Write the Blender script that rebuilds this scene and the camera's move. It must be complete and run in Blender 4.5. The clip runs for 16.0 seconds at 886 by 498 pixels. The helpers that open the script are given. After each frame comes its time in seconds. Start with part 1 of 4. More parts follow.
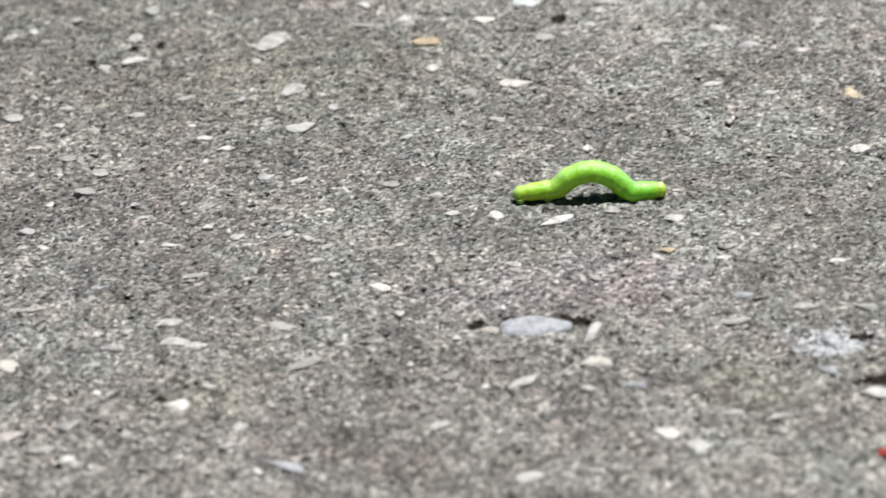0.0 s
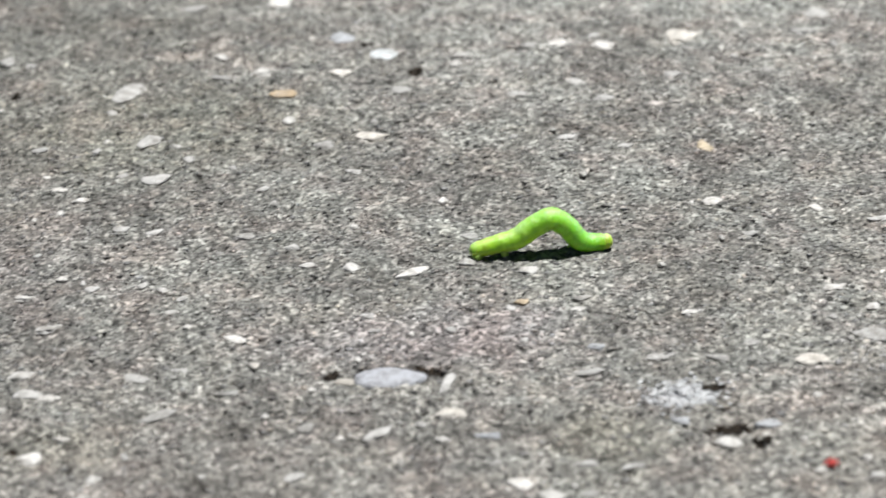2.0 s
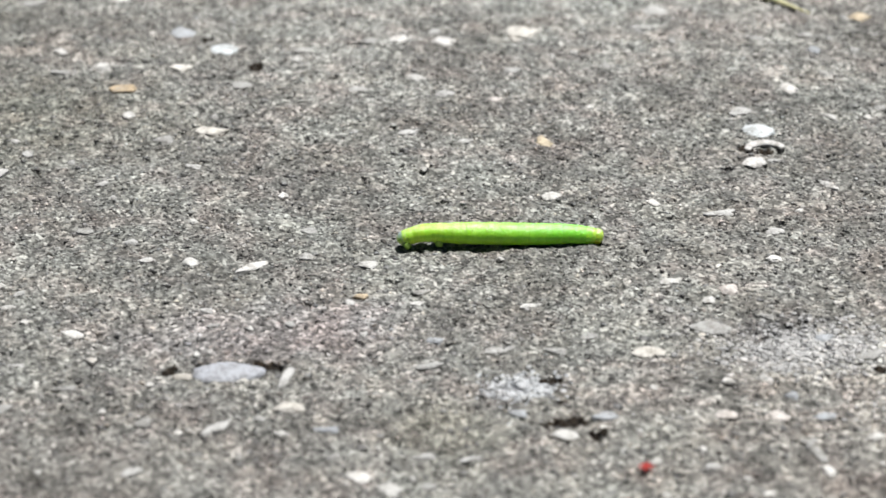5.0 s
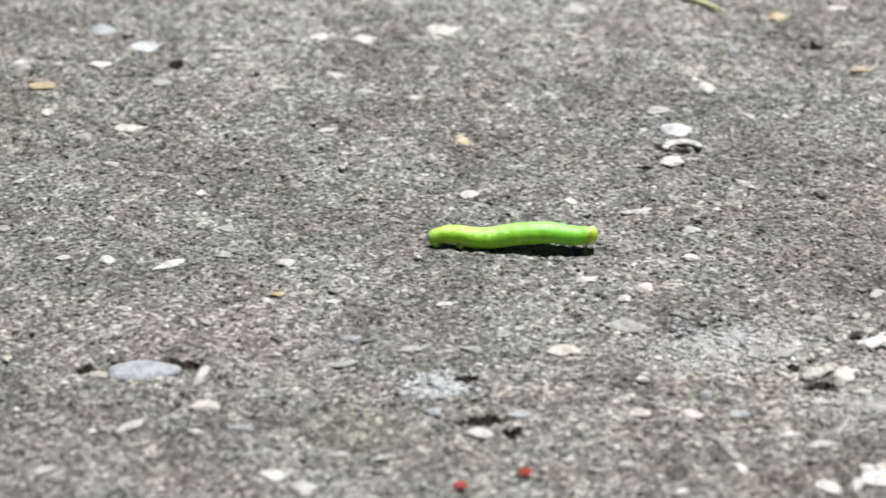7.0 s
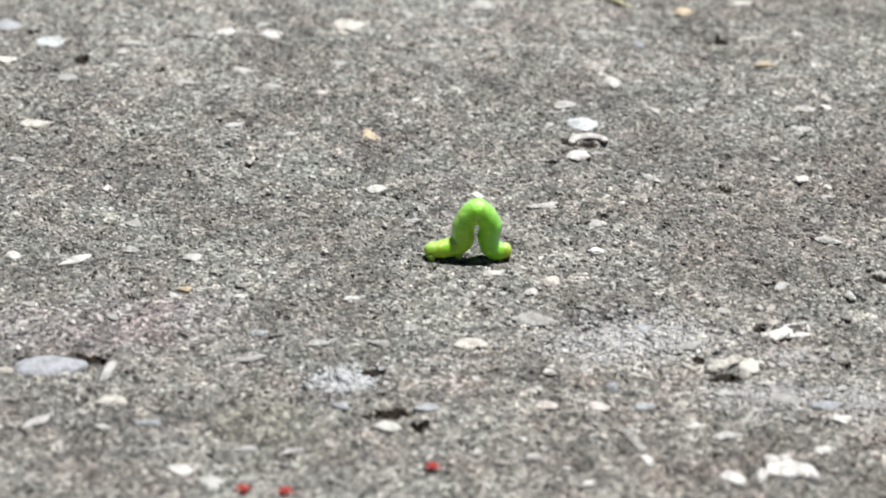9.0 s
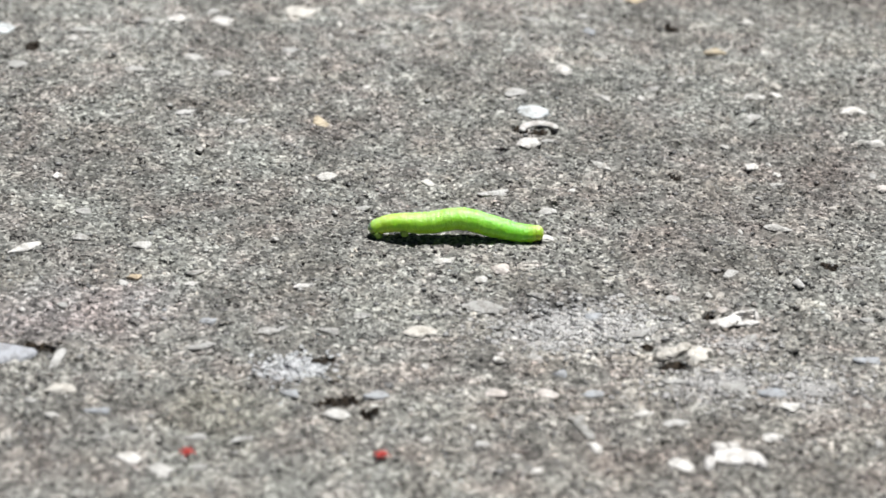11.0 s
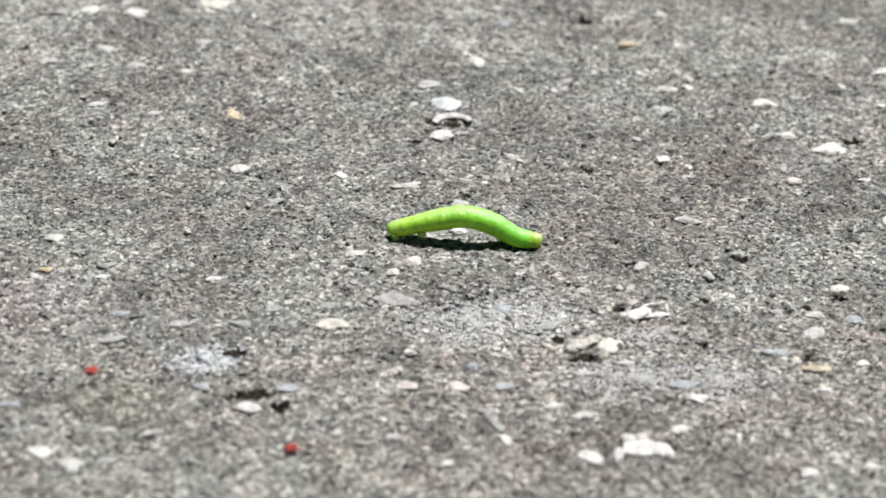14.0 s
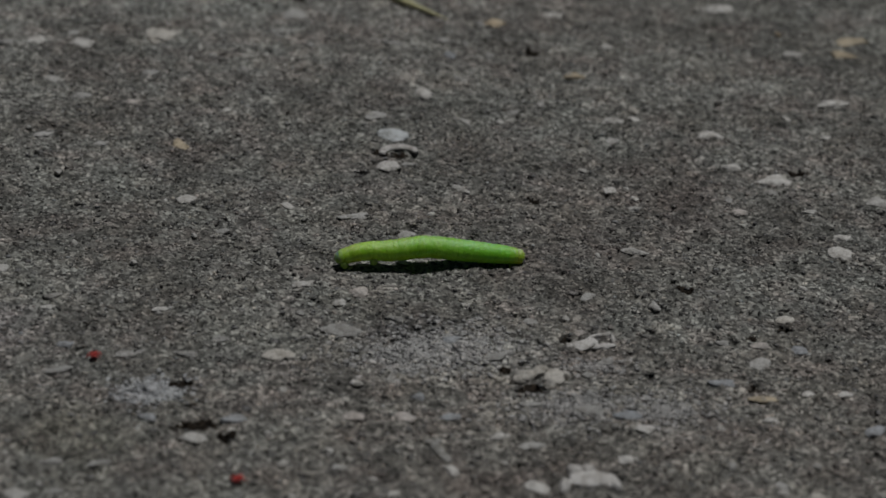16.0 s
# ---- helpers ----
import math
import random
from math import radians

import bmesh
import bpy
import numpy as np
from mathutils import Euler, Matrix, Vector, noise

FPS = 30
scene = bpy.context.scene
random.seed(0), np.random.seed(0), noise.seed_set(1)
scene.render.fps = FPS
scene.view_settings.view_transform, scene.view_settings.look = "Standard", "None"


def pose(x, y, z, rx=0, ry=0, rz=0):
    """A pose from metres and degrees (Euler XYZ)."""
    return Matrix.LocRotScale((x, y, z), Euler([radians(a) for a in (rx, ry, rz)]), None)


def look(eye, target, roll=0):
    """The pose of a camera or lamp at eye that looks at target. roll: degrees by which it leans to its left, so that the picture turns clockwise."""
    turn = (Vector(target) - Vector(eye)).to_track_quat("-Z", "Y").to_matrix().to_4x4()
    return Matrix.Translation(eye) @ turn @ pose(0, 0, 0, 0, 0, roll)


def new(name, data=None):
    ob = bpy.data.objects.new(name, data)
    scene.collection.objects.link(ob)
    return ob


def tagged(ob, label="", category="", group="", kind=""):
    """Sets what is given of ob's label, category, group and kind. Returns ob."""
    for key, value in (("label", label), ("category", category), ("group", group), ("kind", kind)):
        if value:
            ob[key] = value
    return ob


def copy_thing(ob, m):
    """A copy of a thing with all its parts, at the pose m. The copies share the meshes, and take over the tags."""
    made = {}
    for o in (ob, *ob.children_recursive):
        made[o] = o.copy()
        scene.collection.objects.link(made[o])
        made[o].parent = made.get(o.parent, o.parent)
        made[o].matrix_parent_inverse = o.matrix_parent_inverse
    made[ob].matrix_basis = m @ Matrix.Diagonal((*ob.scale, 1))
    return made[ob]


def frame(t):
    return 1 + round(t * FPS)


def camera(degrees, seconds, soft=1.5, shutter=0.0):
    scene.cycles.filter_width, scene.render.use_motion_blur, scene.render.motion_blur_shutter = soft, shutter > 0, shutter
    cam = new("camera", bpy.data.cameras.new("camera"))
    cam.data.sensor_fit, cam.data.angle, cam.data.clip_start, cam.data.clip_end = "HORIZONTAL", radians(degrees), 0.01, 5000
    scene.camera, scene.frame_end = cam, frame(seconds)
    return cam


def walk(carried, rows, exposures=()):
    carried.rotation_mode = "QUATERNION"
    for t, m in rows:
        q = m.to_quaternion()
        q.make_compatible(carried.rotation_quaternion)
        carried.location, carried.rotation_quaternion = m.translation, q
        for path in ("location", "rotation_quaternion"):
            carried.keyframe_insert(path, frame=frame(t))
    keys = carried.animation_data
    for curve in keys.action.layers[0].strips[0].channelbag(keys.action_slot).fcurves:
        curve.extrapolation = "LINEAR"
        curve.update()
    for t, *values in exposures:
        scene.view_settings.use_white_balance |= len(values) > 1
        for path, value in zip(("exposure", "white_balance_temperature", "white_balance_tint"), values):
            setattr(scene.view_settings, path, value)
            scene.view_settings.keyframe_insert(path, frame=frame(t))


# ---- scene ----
cam = camera(20.0, 16.0, soft=1.6, shutter=0.8)
cam.data.dof.use_dof, cam.data.dof.focus_distance, cam.data.dof.aperture_fstop = True, 0.348, 27.0
# seconds, eye in metres, then yaw, pitch and roll in degrees
PATH = [
    (0.0, 0.00000, -0.29314, 0.15586, 0.000, -28.000, -3.500),
    (0.5, 0.00068, -0.29361, 0.15554, -0.922, -27.748, -3.102),
    (1.0, 0.00109, -0.29362, 0.15563, -2.006, -27.589, -2.631),
    (1.5, 0.00129, -0.29376, 0.15590, -2.746, -27.363, -2.329),
    (2.0, 0.00124, -0.29391, 0.15606, -3.530, -26.945, -1.921),
    (2.5, 0.00116, -0.29425, 0.15623, -4.282, -26.738, -1.607),
    (3.0, 0.00146, -0.29417, 0.15591, -4.810, -26.513, -1.310),
    (3.5, 0.00198, -0.29428, 0.15583, -5.263, -26.425, -1.051),
    (4.0, 0.00216, -0.29462, 0.15551, -5.979, -26.445, -0.664),
    (6.3, 0.00375, -0.29550, 0.15632, -8.030, -27.115, 0.270),
    (6.5, 0.00390, -0.29556, 0.15638, -8.269, -27.109, 0.373),
    (7.0, 0.00478, -0.29569, 0.15626, -9.048, -27.094, 0.674),
    (7.5, 0.00521, -0.29600, 0.15666, -10.020, -27.095, 1.036),
    (8.0, 0.00484, -0.29601, 0.15662, -10.821, -26.955, 1.377),
    (8.5, 0.00483, -0.29623, 0.15647, -11.232, -26.965, 1.599),
    (9.0, 0.00492, -0.29650, 0.15632, -11.376, -27.136, 1.539),
    (9.2, 0.00495, -0.29652, 0.15635, -11.520, -27.315, 1.580),
    (11.3, 0.00570, -0.29685, 0.15710, -12.690, -27.455, 2.250),
    (11.5, 0.00573, -0.29686, 0.15713, -12.886, -27.406, 2.338),
    (12.0, 0.00555, -0.29705, 0.15724, -13.423, -27.268, 2.660),
    (12.5, 0.00588, -0.29709, 0.15745, -13.606, -27.311, 2.624),
    (13.0, 0.00606, -0.29706, 0.15702, -13.814, -27.691, 2.754),
    (13.5, 0.00684, -0.29756, 0.15832, -14.006, -27.851, 2.734),
    (14.0, 0.00722, -0.29773, 0.15829, -14.450, -27.709, 2.935),
    (14.5, 0.00695, -0.29744, 0.15822, -14.845, -27.501, 3.130),
    (15.0, 0.00707, -0.29798, 0.15844, -15.206, -27.264, 3.378),
    (15.5, 0.00707, -0.29791, 0.15825, -15.628, -27.052, 3.511),
    (16.0, 0.00694, -0.29787, 0.15800, -15.815, -26.878, 3.659),
]
EXPOSURES = [(t, 0.42 + e) for t, e in ((0.0, 0.0), (14.6, 0.0), (15.0, -0.25), (15.25, -0.53), (15.5, -0.92), (15.75, -1.45), (16.0, -2.08))]
# jolts of the holding arm: seconds, degrees of yaw and of pitch in a thirtieth of a second
JOLTS = {0.5: (-0.08, 0.0), 1.0: (-0.08, -0.01), 1.5: (-0.07, 0.02), 2.0: (-0.08, 0.02), 2.5: (-0.08, 0.02), 3.0: (-0.08, 0.0), 3.5: (-0.08, -0.01), 4.0: (-0.10, -0.05), 6.5: (-0.08, 0.0), 7.0: (-0.08, 0.0), 7.5: (-0.08, 0.0), 8.0: (-0.07, 0.0), 11.5: (-0.06, 0.01), 13.0: (-0.04, -0.12)}
ROWS = []
for t, x, y, z, yaw, pitch, roll in PATH:
    for k in (-1, 0, 1) if t in JOLTS else (0,):
        aside, down = JOLTS.get(t, (0, 0))
        ROWS.append((t + k / FPS, pose(x, y, z, 90 + pitch + k * down, 0, yaw + k * aside) @ pose(0, 0, 0, 0, 0, roll)))
walk(cam, ROWS, EXPOSURES)

# ---- light: a high sun a little beyond the caterpillar, and a clear sky ----
SUN_FROM = Vector((0.2, 0.1, 1.0))
world = bpy.data.worlds.new("sky")
scene.world = world
world.use_nodes = True
sky = world.node_tree.nodes.new("ShaderNodeTexSky")
sky.sky_type, sky.sun_disc, sky.air_density, sky.dust_density, sky.ozone_density = "NISHITA", False, 0.12, 0.15, 0.4
sky.sun_elevation, sky.sun_rotation = math.atan2(1.0, 0.224), math.atan2(0.2, 0.1)
world.node_tree.links.new(sky.outputs["Color"], world.node_tree.nodes["Background"].inputs["Color"])
world.node_tree.nodes["Background"].inputs["Strength"].default_value = 0.05
sun = new("sun", bpy.data.lights.new("sun", "SUN"))
sun.data.energy, sun.data.angle, sun.data.color = 5.0, radians(0.6), (0.985, 0.976, 0.958)
sun.matrix_world = look(SUN_FROM * 3, (0, 0, 0))

MM = 0.001
# ---- materials ----
def shader(name):
    m = bpy.data.materials.new(name)
    m.use_nodes = True
    nodes, links = m.node_tree.nodes, m.node_tree.links
    return m, nodes, links, nodes["Principled BSDF"]


def node(nodes, kind, **values):
    n = nodes.new(kind)
    for key, value in values.items():
        n.inputs[key].default_value = value
    return n


def ramp(nodes, links, source, stops):
    r = nodes.new("ShaderNodeValToRGB")
    while len(r.color_ramp.elements) < len(stops):
        r.color_ramp.elements.new(0.5)
    for e, (at, colour) in zip(r.color_ramp.elements, stops):
        e.position, e.color = at, (*colour, 1)
    links.new(source, r.inputs["Fac"])
    return r.outputs["Color"]


def mixed(nodes, links, a, b, factor, blend="MIX"):
    n = nodes.new("ShaderNodeMix")
    n.data_type, n.blend_type = "RGBA", blend
    for socket, value in ((n.inputs[6], a), (n.inputs[7], b), (n.inputs[0], factor)):
        if hasattr(value, "links"):
            links.new(value, socket)
        else:
            socket.default_value = value
    return n.outputs[2]


def bumped(nodes, links, bsdf, height, distance, strength=1.0):
    b = node(nodes, "ShaderNodeBump", Strength=strength, Distance=distance)
    links.new(height, b.inputs["Height"])
    links.new(b.outputs["Normal"], bsdf.inputs["Normal"])


def blotched(nodes, links, colour, co):
    """Spots of two to six millimetres, lighter and darker, some pinkish, some greenish."""
    spot = node(nodes, "ShaderNodeTexNoise", Scale=260.0, Detail=2.0, Roughness=0.5)
    tinge = node(nodes, "ShaderNodeTexNoise", Scale=130.0, Detail=3.0, Roughness=0.6)
    links.new(co, spot.inputs["Vector"])
    links.new(co, tinge.inputs["Vector"])
    tone = ramp(nodes, links, spot.outputs["Fac"], [(0.32, (0.75, 0.75, 0.75)), (0.5, (1.0, 1.0, 1.0)), (0.68, (1.28, 1.28, 1.275))])
    hue = ramp(nodes, links, tinge.outputs["Color"], [(0.38, (0.985, 1.0, 0.99)), (0.5, (1.0, 1.0, 1.0)), (0.62, (1.05, 0.985, 0.985))])
    return mixed(nodes, links, mixed(nodes, links, colour, tone, 1.0, "MULTIPLY"), hue, 1.0, "MULTIPLY")


# soft-edged stains in the concrete: middle and reach in metres, and what they do to the colour
STAINS = [
    (0.055, 0.100, 0.075, 0.045, (1.22, 1.22, 1.23)),
    (-0.045, 0.080, 0.050, 0.050, (0.85, 0.84, 0.82)),
    (-0.018, 0.058, 0.030, 0.018, (1.00, 1.00, 0.955)),
    (0.124, 0.012, 0.026, 0.020, (0.86, 0.82, 0.82)),
    (0.130, 0.078, 0.050, 0.040, (1.14, 1.13, 1.13)),
    (0.158, 0.030, 0.022, 0.020, (1.16, 1.15, 1.15)),
    (-0.046, 0.010, 0.030, 0.018, (0.82, 0.81, 0.82)),
    (0.110, -0.050, 0.080, 0.024, (1.04, 1.0, 0.985)),
    (-0.020, -0.050, 0.050, 0.020, (1.02, 0.985, 0.985)),
    (0.018, -0.012, 0.022, 0.010, (1.00, 0.96, 1.01)),
    (0.083, -0.0195, 0.009, 0.004, (0.68, 0.68, 0.70)),
    (0.084, -0.0265, 0.017, 0.0085, (1.75, 1.77, 1.78)),
    (0.104, -0.0430, 0.019, 0.0085, (1.32, 1.34, 1.36)),
    (0.0463, -0.0306, 0.0036, 0.0026, (1.5, 1.52, 1.56)),
    (0.036, -0.040, 0.009, 0.007, (0.95, 0.94, 0.88)),
    (-0.030, -0.034, 0.010, 0.006, (0.95, 0.94, 0.89)),
]


def weathered(nodes, links, colour, co):
    """Lays the stains over a colour, with ragged edges."""
    wander = node(nodes, "ShaderNodeTexNoise", Scale=120.0, Detail=4.0, Roughness=0.65)
    links.new(co, wander.inputs["Vector"])
    for x, y, wide, deep, gain in STAINS:
        place = nodes.new("ShaderNodeVectorMath")
        place.operation = "SUBTRACT"
        links.new(co, place.inputs[0])
        place.inputs[1].default_value = (x, y, 0)
        size = nodes.new("ShaderNodeVectorMath")
        size.operation = "MULTIPLY"
        links.new(place.outputs[0], size.inputs[0])
        size.inputs[1].default_value = (1 / wide, 1 / deep, 0)
        far = nodes.new("ShaderNodeVectorMath")
        far.operation = "LENGTH"
        links.new(size.outputs[0], far.inputs[0])
        ragged = nodes.new("ShaderNodeMath")
        ragged.operation = "ADD"
        links.new(far.outputs["Value"], ragged.inputs[0])
        links.new(wander.outputs["Fac"], ragged.inputs[1])
        cover = node(nodes, "ShaderNodeMapRange")
        cover.interpolation_type = "SMOOTHSTEP"
        for k, value in ((1, 0.85), (2, 1.75), (3, 1.0), (4, 0.0)):
            cover.inputs[k].default_value = value
        links.new(ragged.outputs[0], cover.inputs[0])
        colour = mixed(nodes, links, colour, mixed(nodes, links, colour, (*gain, 1), 1.0, "MULTIPLY"), cover.outputs[0])
    return colour


def concrete_material():
    """Worn mortar: fine sand, grey patches some centimetres wide, brownish stains."""
    m, nodes, links, bsdf = shader("worn_mortar")
    co = nodes.new("ShaderNodeNewGeometry").outputs["Position"]
    sand = node(nodes, "ShaderNodeTexVoronoi", Scale=1900.0)
    fine = node(nodes, "ShaderNodeTexNoise", Scale=900.0, Detail=4.0)
    patch = node(nodes, "ShaderNodeTexNoise", Scale=45.0, Detail=5.0, Roughness=0.6)
    stain = node(nodes, "ShaderNodeTexNoise", Scale=110.0, Detail=6.0, Roughness=0.7)
    for n in (sand, fine, patch, stain):
        links.new(co, n.inputs["Vector"])
    split = nodes.new("ShaderNodeSeparateColor")
    links.new(sand.outputs["Color"], split.inputs["Color"])
    grain = ramp(nodes, links, split.outputs["Red"], [(0.0, (0.055, 0.055, 0.052)), (0.5, (0.17, 0.171, 0.163)), (0.85, (0.30, 0.302, 0.288)), (1.0, (0.48, 0.48, 0.46))])
    tone = ramp(nodes, links, patch.outputs["Fac"], [(0.3, (0.62, 0.60, 0.58)), (0.5, (0.98, 0.98, 0.96)), (0.7, (1.3, 1.31, 1.28))])
    brown = ramp(nodes, links, stain.outputs["Fac"], [(0.42, (1, 1, 1)), (0.72, (0.95, 0.88, 0.83))])
    colour = mixed(nodes, links, mixed(nodes, links, grain, tone, 1.0, "MULTIPLY"), brown, 1.0, "MULTIPLY")
    drift = node(nodes, "ShaderNodeTexNoise", Scale=16.0, Detail=3.0)
    links.new(co, drift.inputs["Vector"])
    hue = ramp(nodes, links, drift.outputs["Fac"], [(0.4, (0.985, 1.0, 0.995)), (0.6, (1.0, 0.995, 0.988))])
    colour = mixed(nodes, links, colour, hue, 1.0, "MULTIPLY")
    colour = weathered(nodes, links, blotched(nodes, links, colour, co), co)
    links.new(colour, bsdf.inputs["Base Color"])
    bsdf.inputs["Roughness"].default_value = 0.85
    bumped(nodes, links, bsdf, fine.outputs["Fac"], 0.0010)
    return m


def sand_material(name="grit", gain=1.0, cool=1.0, even=0.0):
    """Sand and grit set in the mortar: each grain of one colour, mostly grey, some pale, some pinkish or ochre."""
    m, nodes, links, bsdf = shader(name)
    geo = nodes.new("ShaderNodeNewGeometry")
    rnd = geo.outputs["Random Per Island"]
    base = ramp(nodes, links, rnd, [(0.0, (0.04, 0.04, 0.0395)), (0.25, (0.108, 0.1075, 0.106)), (0.5, (0.187, 0.186, 0.183)), (0.8, (0.325, 0.324, 0.317)), (0.95, (0.47, 0.468, 0.456)), (1.0, (0.68, 0.676, 0.66))])
    other = nodes.new("ShaderNodeMath")
    other.operation = "MULTIPLY"
    other.inputs[1].default_value = 37.0
    links.new(rnd, other.inputs[0])
    wrapped = nodes.new("ShaderNodeMath")
    wrapped.operation = "FRACT"
    links.new(other.outputs[0], wrapped.inputs[0])
    tint = ramp(nodes, links, wrapped.outputs[0], [(0.0, (1, 1, 1)), (0.6, (1.0, 0.99, 0.97)), (0.75, (1.05, 0.96, 0.94)), (0.88, (1.06, 0.99, 0.89)), (1.0, (0.93, 0.99, 1.06))])
    patch = node(nodes, "ShaderNodeTexNoise", Scale=45.0, Detail=5.0, Roughness=0.6)
    links.new(geo.outputs["Position"], patch.inputs["Vector"])
    tone = ramp(nodes, links, patch.outputs["Fac"], [(0.3, (0.66, 0.64, 0.62)), (0.5, (0.98, 0.98, 0.96)), (0.7, (1.25, 1.26, 1.23))])
    colour = mixed(nodes, links, mixed(nodes, links, base, tint, 1.0, "MULTIPLY"), tone, 1.0, "MULTIPLY")
    drift = node(nodes, "ShaderNodeTexNoise", Scale=16.0, Detail=3.0)
    links.new(geo.outputs["Position"], drift.inputs["Vector"])
    hue = ramp(nodes, links, drift.outputs["Fac"], [(0.4, (0.985, 1.0, 0.995)), (0.6, (1.0, 0.995, 0.988))])
    colour = mixed(nodes, links, colour, hue, 1.0, "MULTIPLY")
    colour = weathered(nodes, links, blotched(nodes, links, colour, geo.outputs["Position"]), geo.outputs["Position"])
    colour = mixed(nodes, links, colour, (0.22, 0.22, 0.22, 1), even)
    colour = mixed(nodes, links, colour, (gain / cool, gain, gain * cool, 1), 1.0, "MULTIPLY")
    links.new(colour, bsdf.inputs["Base Color"])
    fine = node(nodes, "ShaderNodeTexNoise", Scale=2200.0, Detail=3.0)
    links.new(geo.outputs["Position"], fine.inputs["Vector"])
    bumped(nodes, links, bsdf, fine.outputs["Fac"], 0.0006)
    bsdf.inputs["Roughness"].default_value = 0.7
    return m


def stone_material(name, dark, light, rough=0.5, dusty=0.7):
    """A small stone: one colour for each stone, with veins and a dusty bloom."""
    m, nodes, links, bsdf = shader(name)
    info = nodes.new("ShaderNodeObjectInfo")
    co = nodes.new("ShaderNodeNewGeometry").outputs["Position"]
    cloud = node(nodes, "ShaderNodeTexNoise", Scale=700.0, Detail=5.0, Roughness=0.65)
    fine = node(nodes, "ShaderNodeTexNoise", Scale=2600.0, Detail=3.0)
    links.new(co, cloud.inputs["Vector"])
    links.new(co, fine.inputs["Vector"])
    own = ramp(nodes, links, info.outputs["Random"], [(0.0, dark), (1.0, light)])
    veins = ramp(nodes, links, cloud.outputs["Fac"], [(0.33, (0.55, 0.53, 0.5)), (0.55, (1.0, 1.0, 1.0))])
    crust = node(nodes, "ShaderNodeTexNoise", Scale=420.0, Detail=6.0, Roughness=0.75)
    links.new(co, crust.inputs["Vector"])
    cover = ramp(nodes, links, crust.outputs["Fac"], [(0.53, (0, 0, 0)), (0.66, (dusty, dusty, dusty))])
    colour = mixed(nodes, links, own, veins, 1.0, "MULTIPLY")
    links.new(mixed(nodes, links, colour, (0.25, 0.248, 0.238, 1), cover), bsdf.inputs["Base Color"])
    bsdf.inputs["Roughness"].default_value = rough
    bumped(nodes, links, bsdf, fine.outputs["Fac"], 0.0003)
    return m


def skin_material():
    """Caterpillar skin: green, yellower behind (the object's own colour), pale lines along the side, faint mottling;
    the back's sunlit sheen and the belly's glow are painted in.
    """
    m, nodes, links, bsdf = shader("caterpillar_skin")
    info = nodes.new("ShaderNodeObjectInfo")
    own = info.outputs["Color"]
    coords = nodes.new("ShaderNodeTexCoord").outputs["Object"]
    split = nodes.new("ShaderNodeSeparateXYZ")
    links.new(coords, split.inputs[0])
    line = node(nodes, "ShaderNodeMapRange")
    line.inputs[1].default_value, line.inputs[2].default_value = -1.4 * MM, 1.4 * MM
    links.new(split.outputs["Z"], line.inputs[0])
    # belly to back: painted yellowish glow, pale side line, painted mint sheen of sunlight
    line_and_sheen = ramp(nodes, links, line.outputs[0], [(0.0, (1.15, 1.03, 0.8)), (0.3, (1.12, 1.03, 0.8)), (0.4, (1.16, 1.06, 1.5)), (0.47, (1.0, 1.0, 0.9)), (0.62, (0.98, 1.0, 1.5)), (0.78, (1.08, 1.07, 5.0)), (1.0, (1.3, 1.14, 15.0))])
    mottle = node(nodes, "ShaderNodeTexNoise", Scale=1100.0, Detail=5.0, Roughness=0.65)
    shift = nodes.new("ShaderNodeVectorMath")
    shift.operation = "ADD"
    links.new(coords, shift.inputs[0])
    links.new(info.outputs["Random"], shift.inputs[1])
    links.new(shift.outputs[0], mottle.inputs["Vector"])
    spots = ramp(nodes, links, mottle.outputs["Fac"], [(0.3, (0.82, 0.88, 0.7)), (0.5, (1, 1, 1)), (0.7, (1.15, 1.06, 1.8))])
    colour = mixed(nodes, links, mixed(nodes, links, own, line_and_sheen, 1.0, "MULTIPLY"), spots, 1.0, "MULTIPLY")
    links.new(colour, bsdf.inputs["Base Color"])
    bsdf.inputs["Roughness"].default_value = 0.36
    bsdf.inputs["Specular IOR Level"].default_value = 0.7
    bsdf.inputs["Sheen Weight"].default_value, bsdf.inputs["Sheen Roughness"].default_value = 0.08, 0.4
    bsdf.inputs["Subsurface Weight"].default_value = 0.6
    bsdf.inputs["Subsurface Radius"].default_value = (0.75, 1.0, 0.12)
    bsdf.inputs["Subsurface Scale"].default_value = 0.0016
    bumped(nodes, links, bsdf, mottle.outputs["Fac"], 0.0004, 0.7)
    return m


def plain_material(name, dark, light, scale, rough):
    m, nodes, links, bsdf = shader(name)
    co = nodes.new("ShaderNodeTexCoord").outputs["Object"]
    n = node(nodes, "ShaderNodeTexNoise", Scale=scale, Detail=5.0)
    links.new(co, n.inputs["Vector"])
    links.new(ramp(nodes, links, n.outputs["Fac"], [(0.35, dark), (0.65, light)]), bsdf.inputs["Base Color"])
    bsdf.inputs["Roughness"].default_value = rough
    bumped(nodes, links, bsdf, n.outputs["Fac"], 0.0002)
    return m


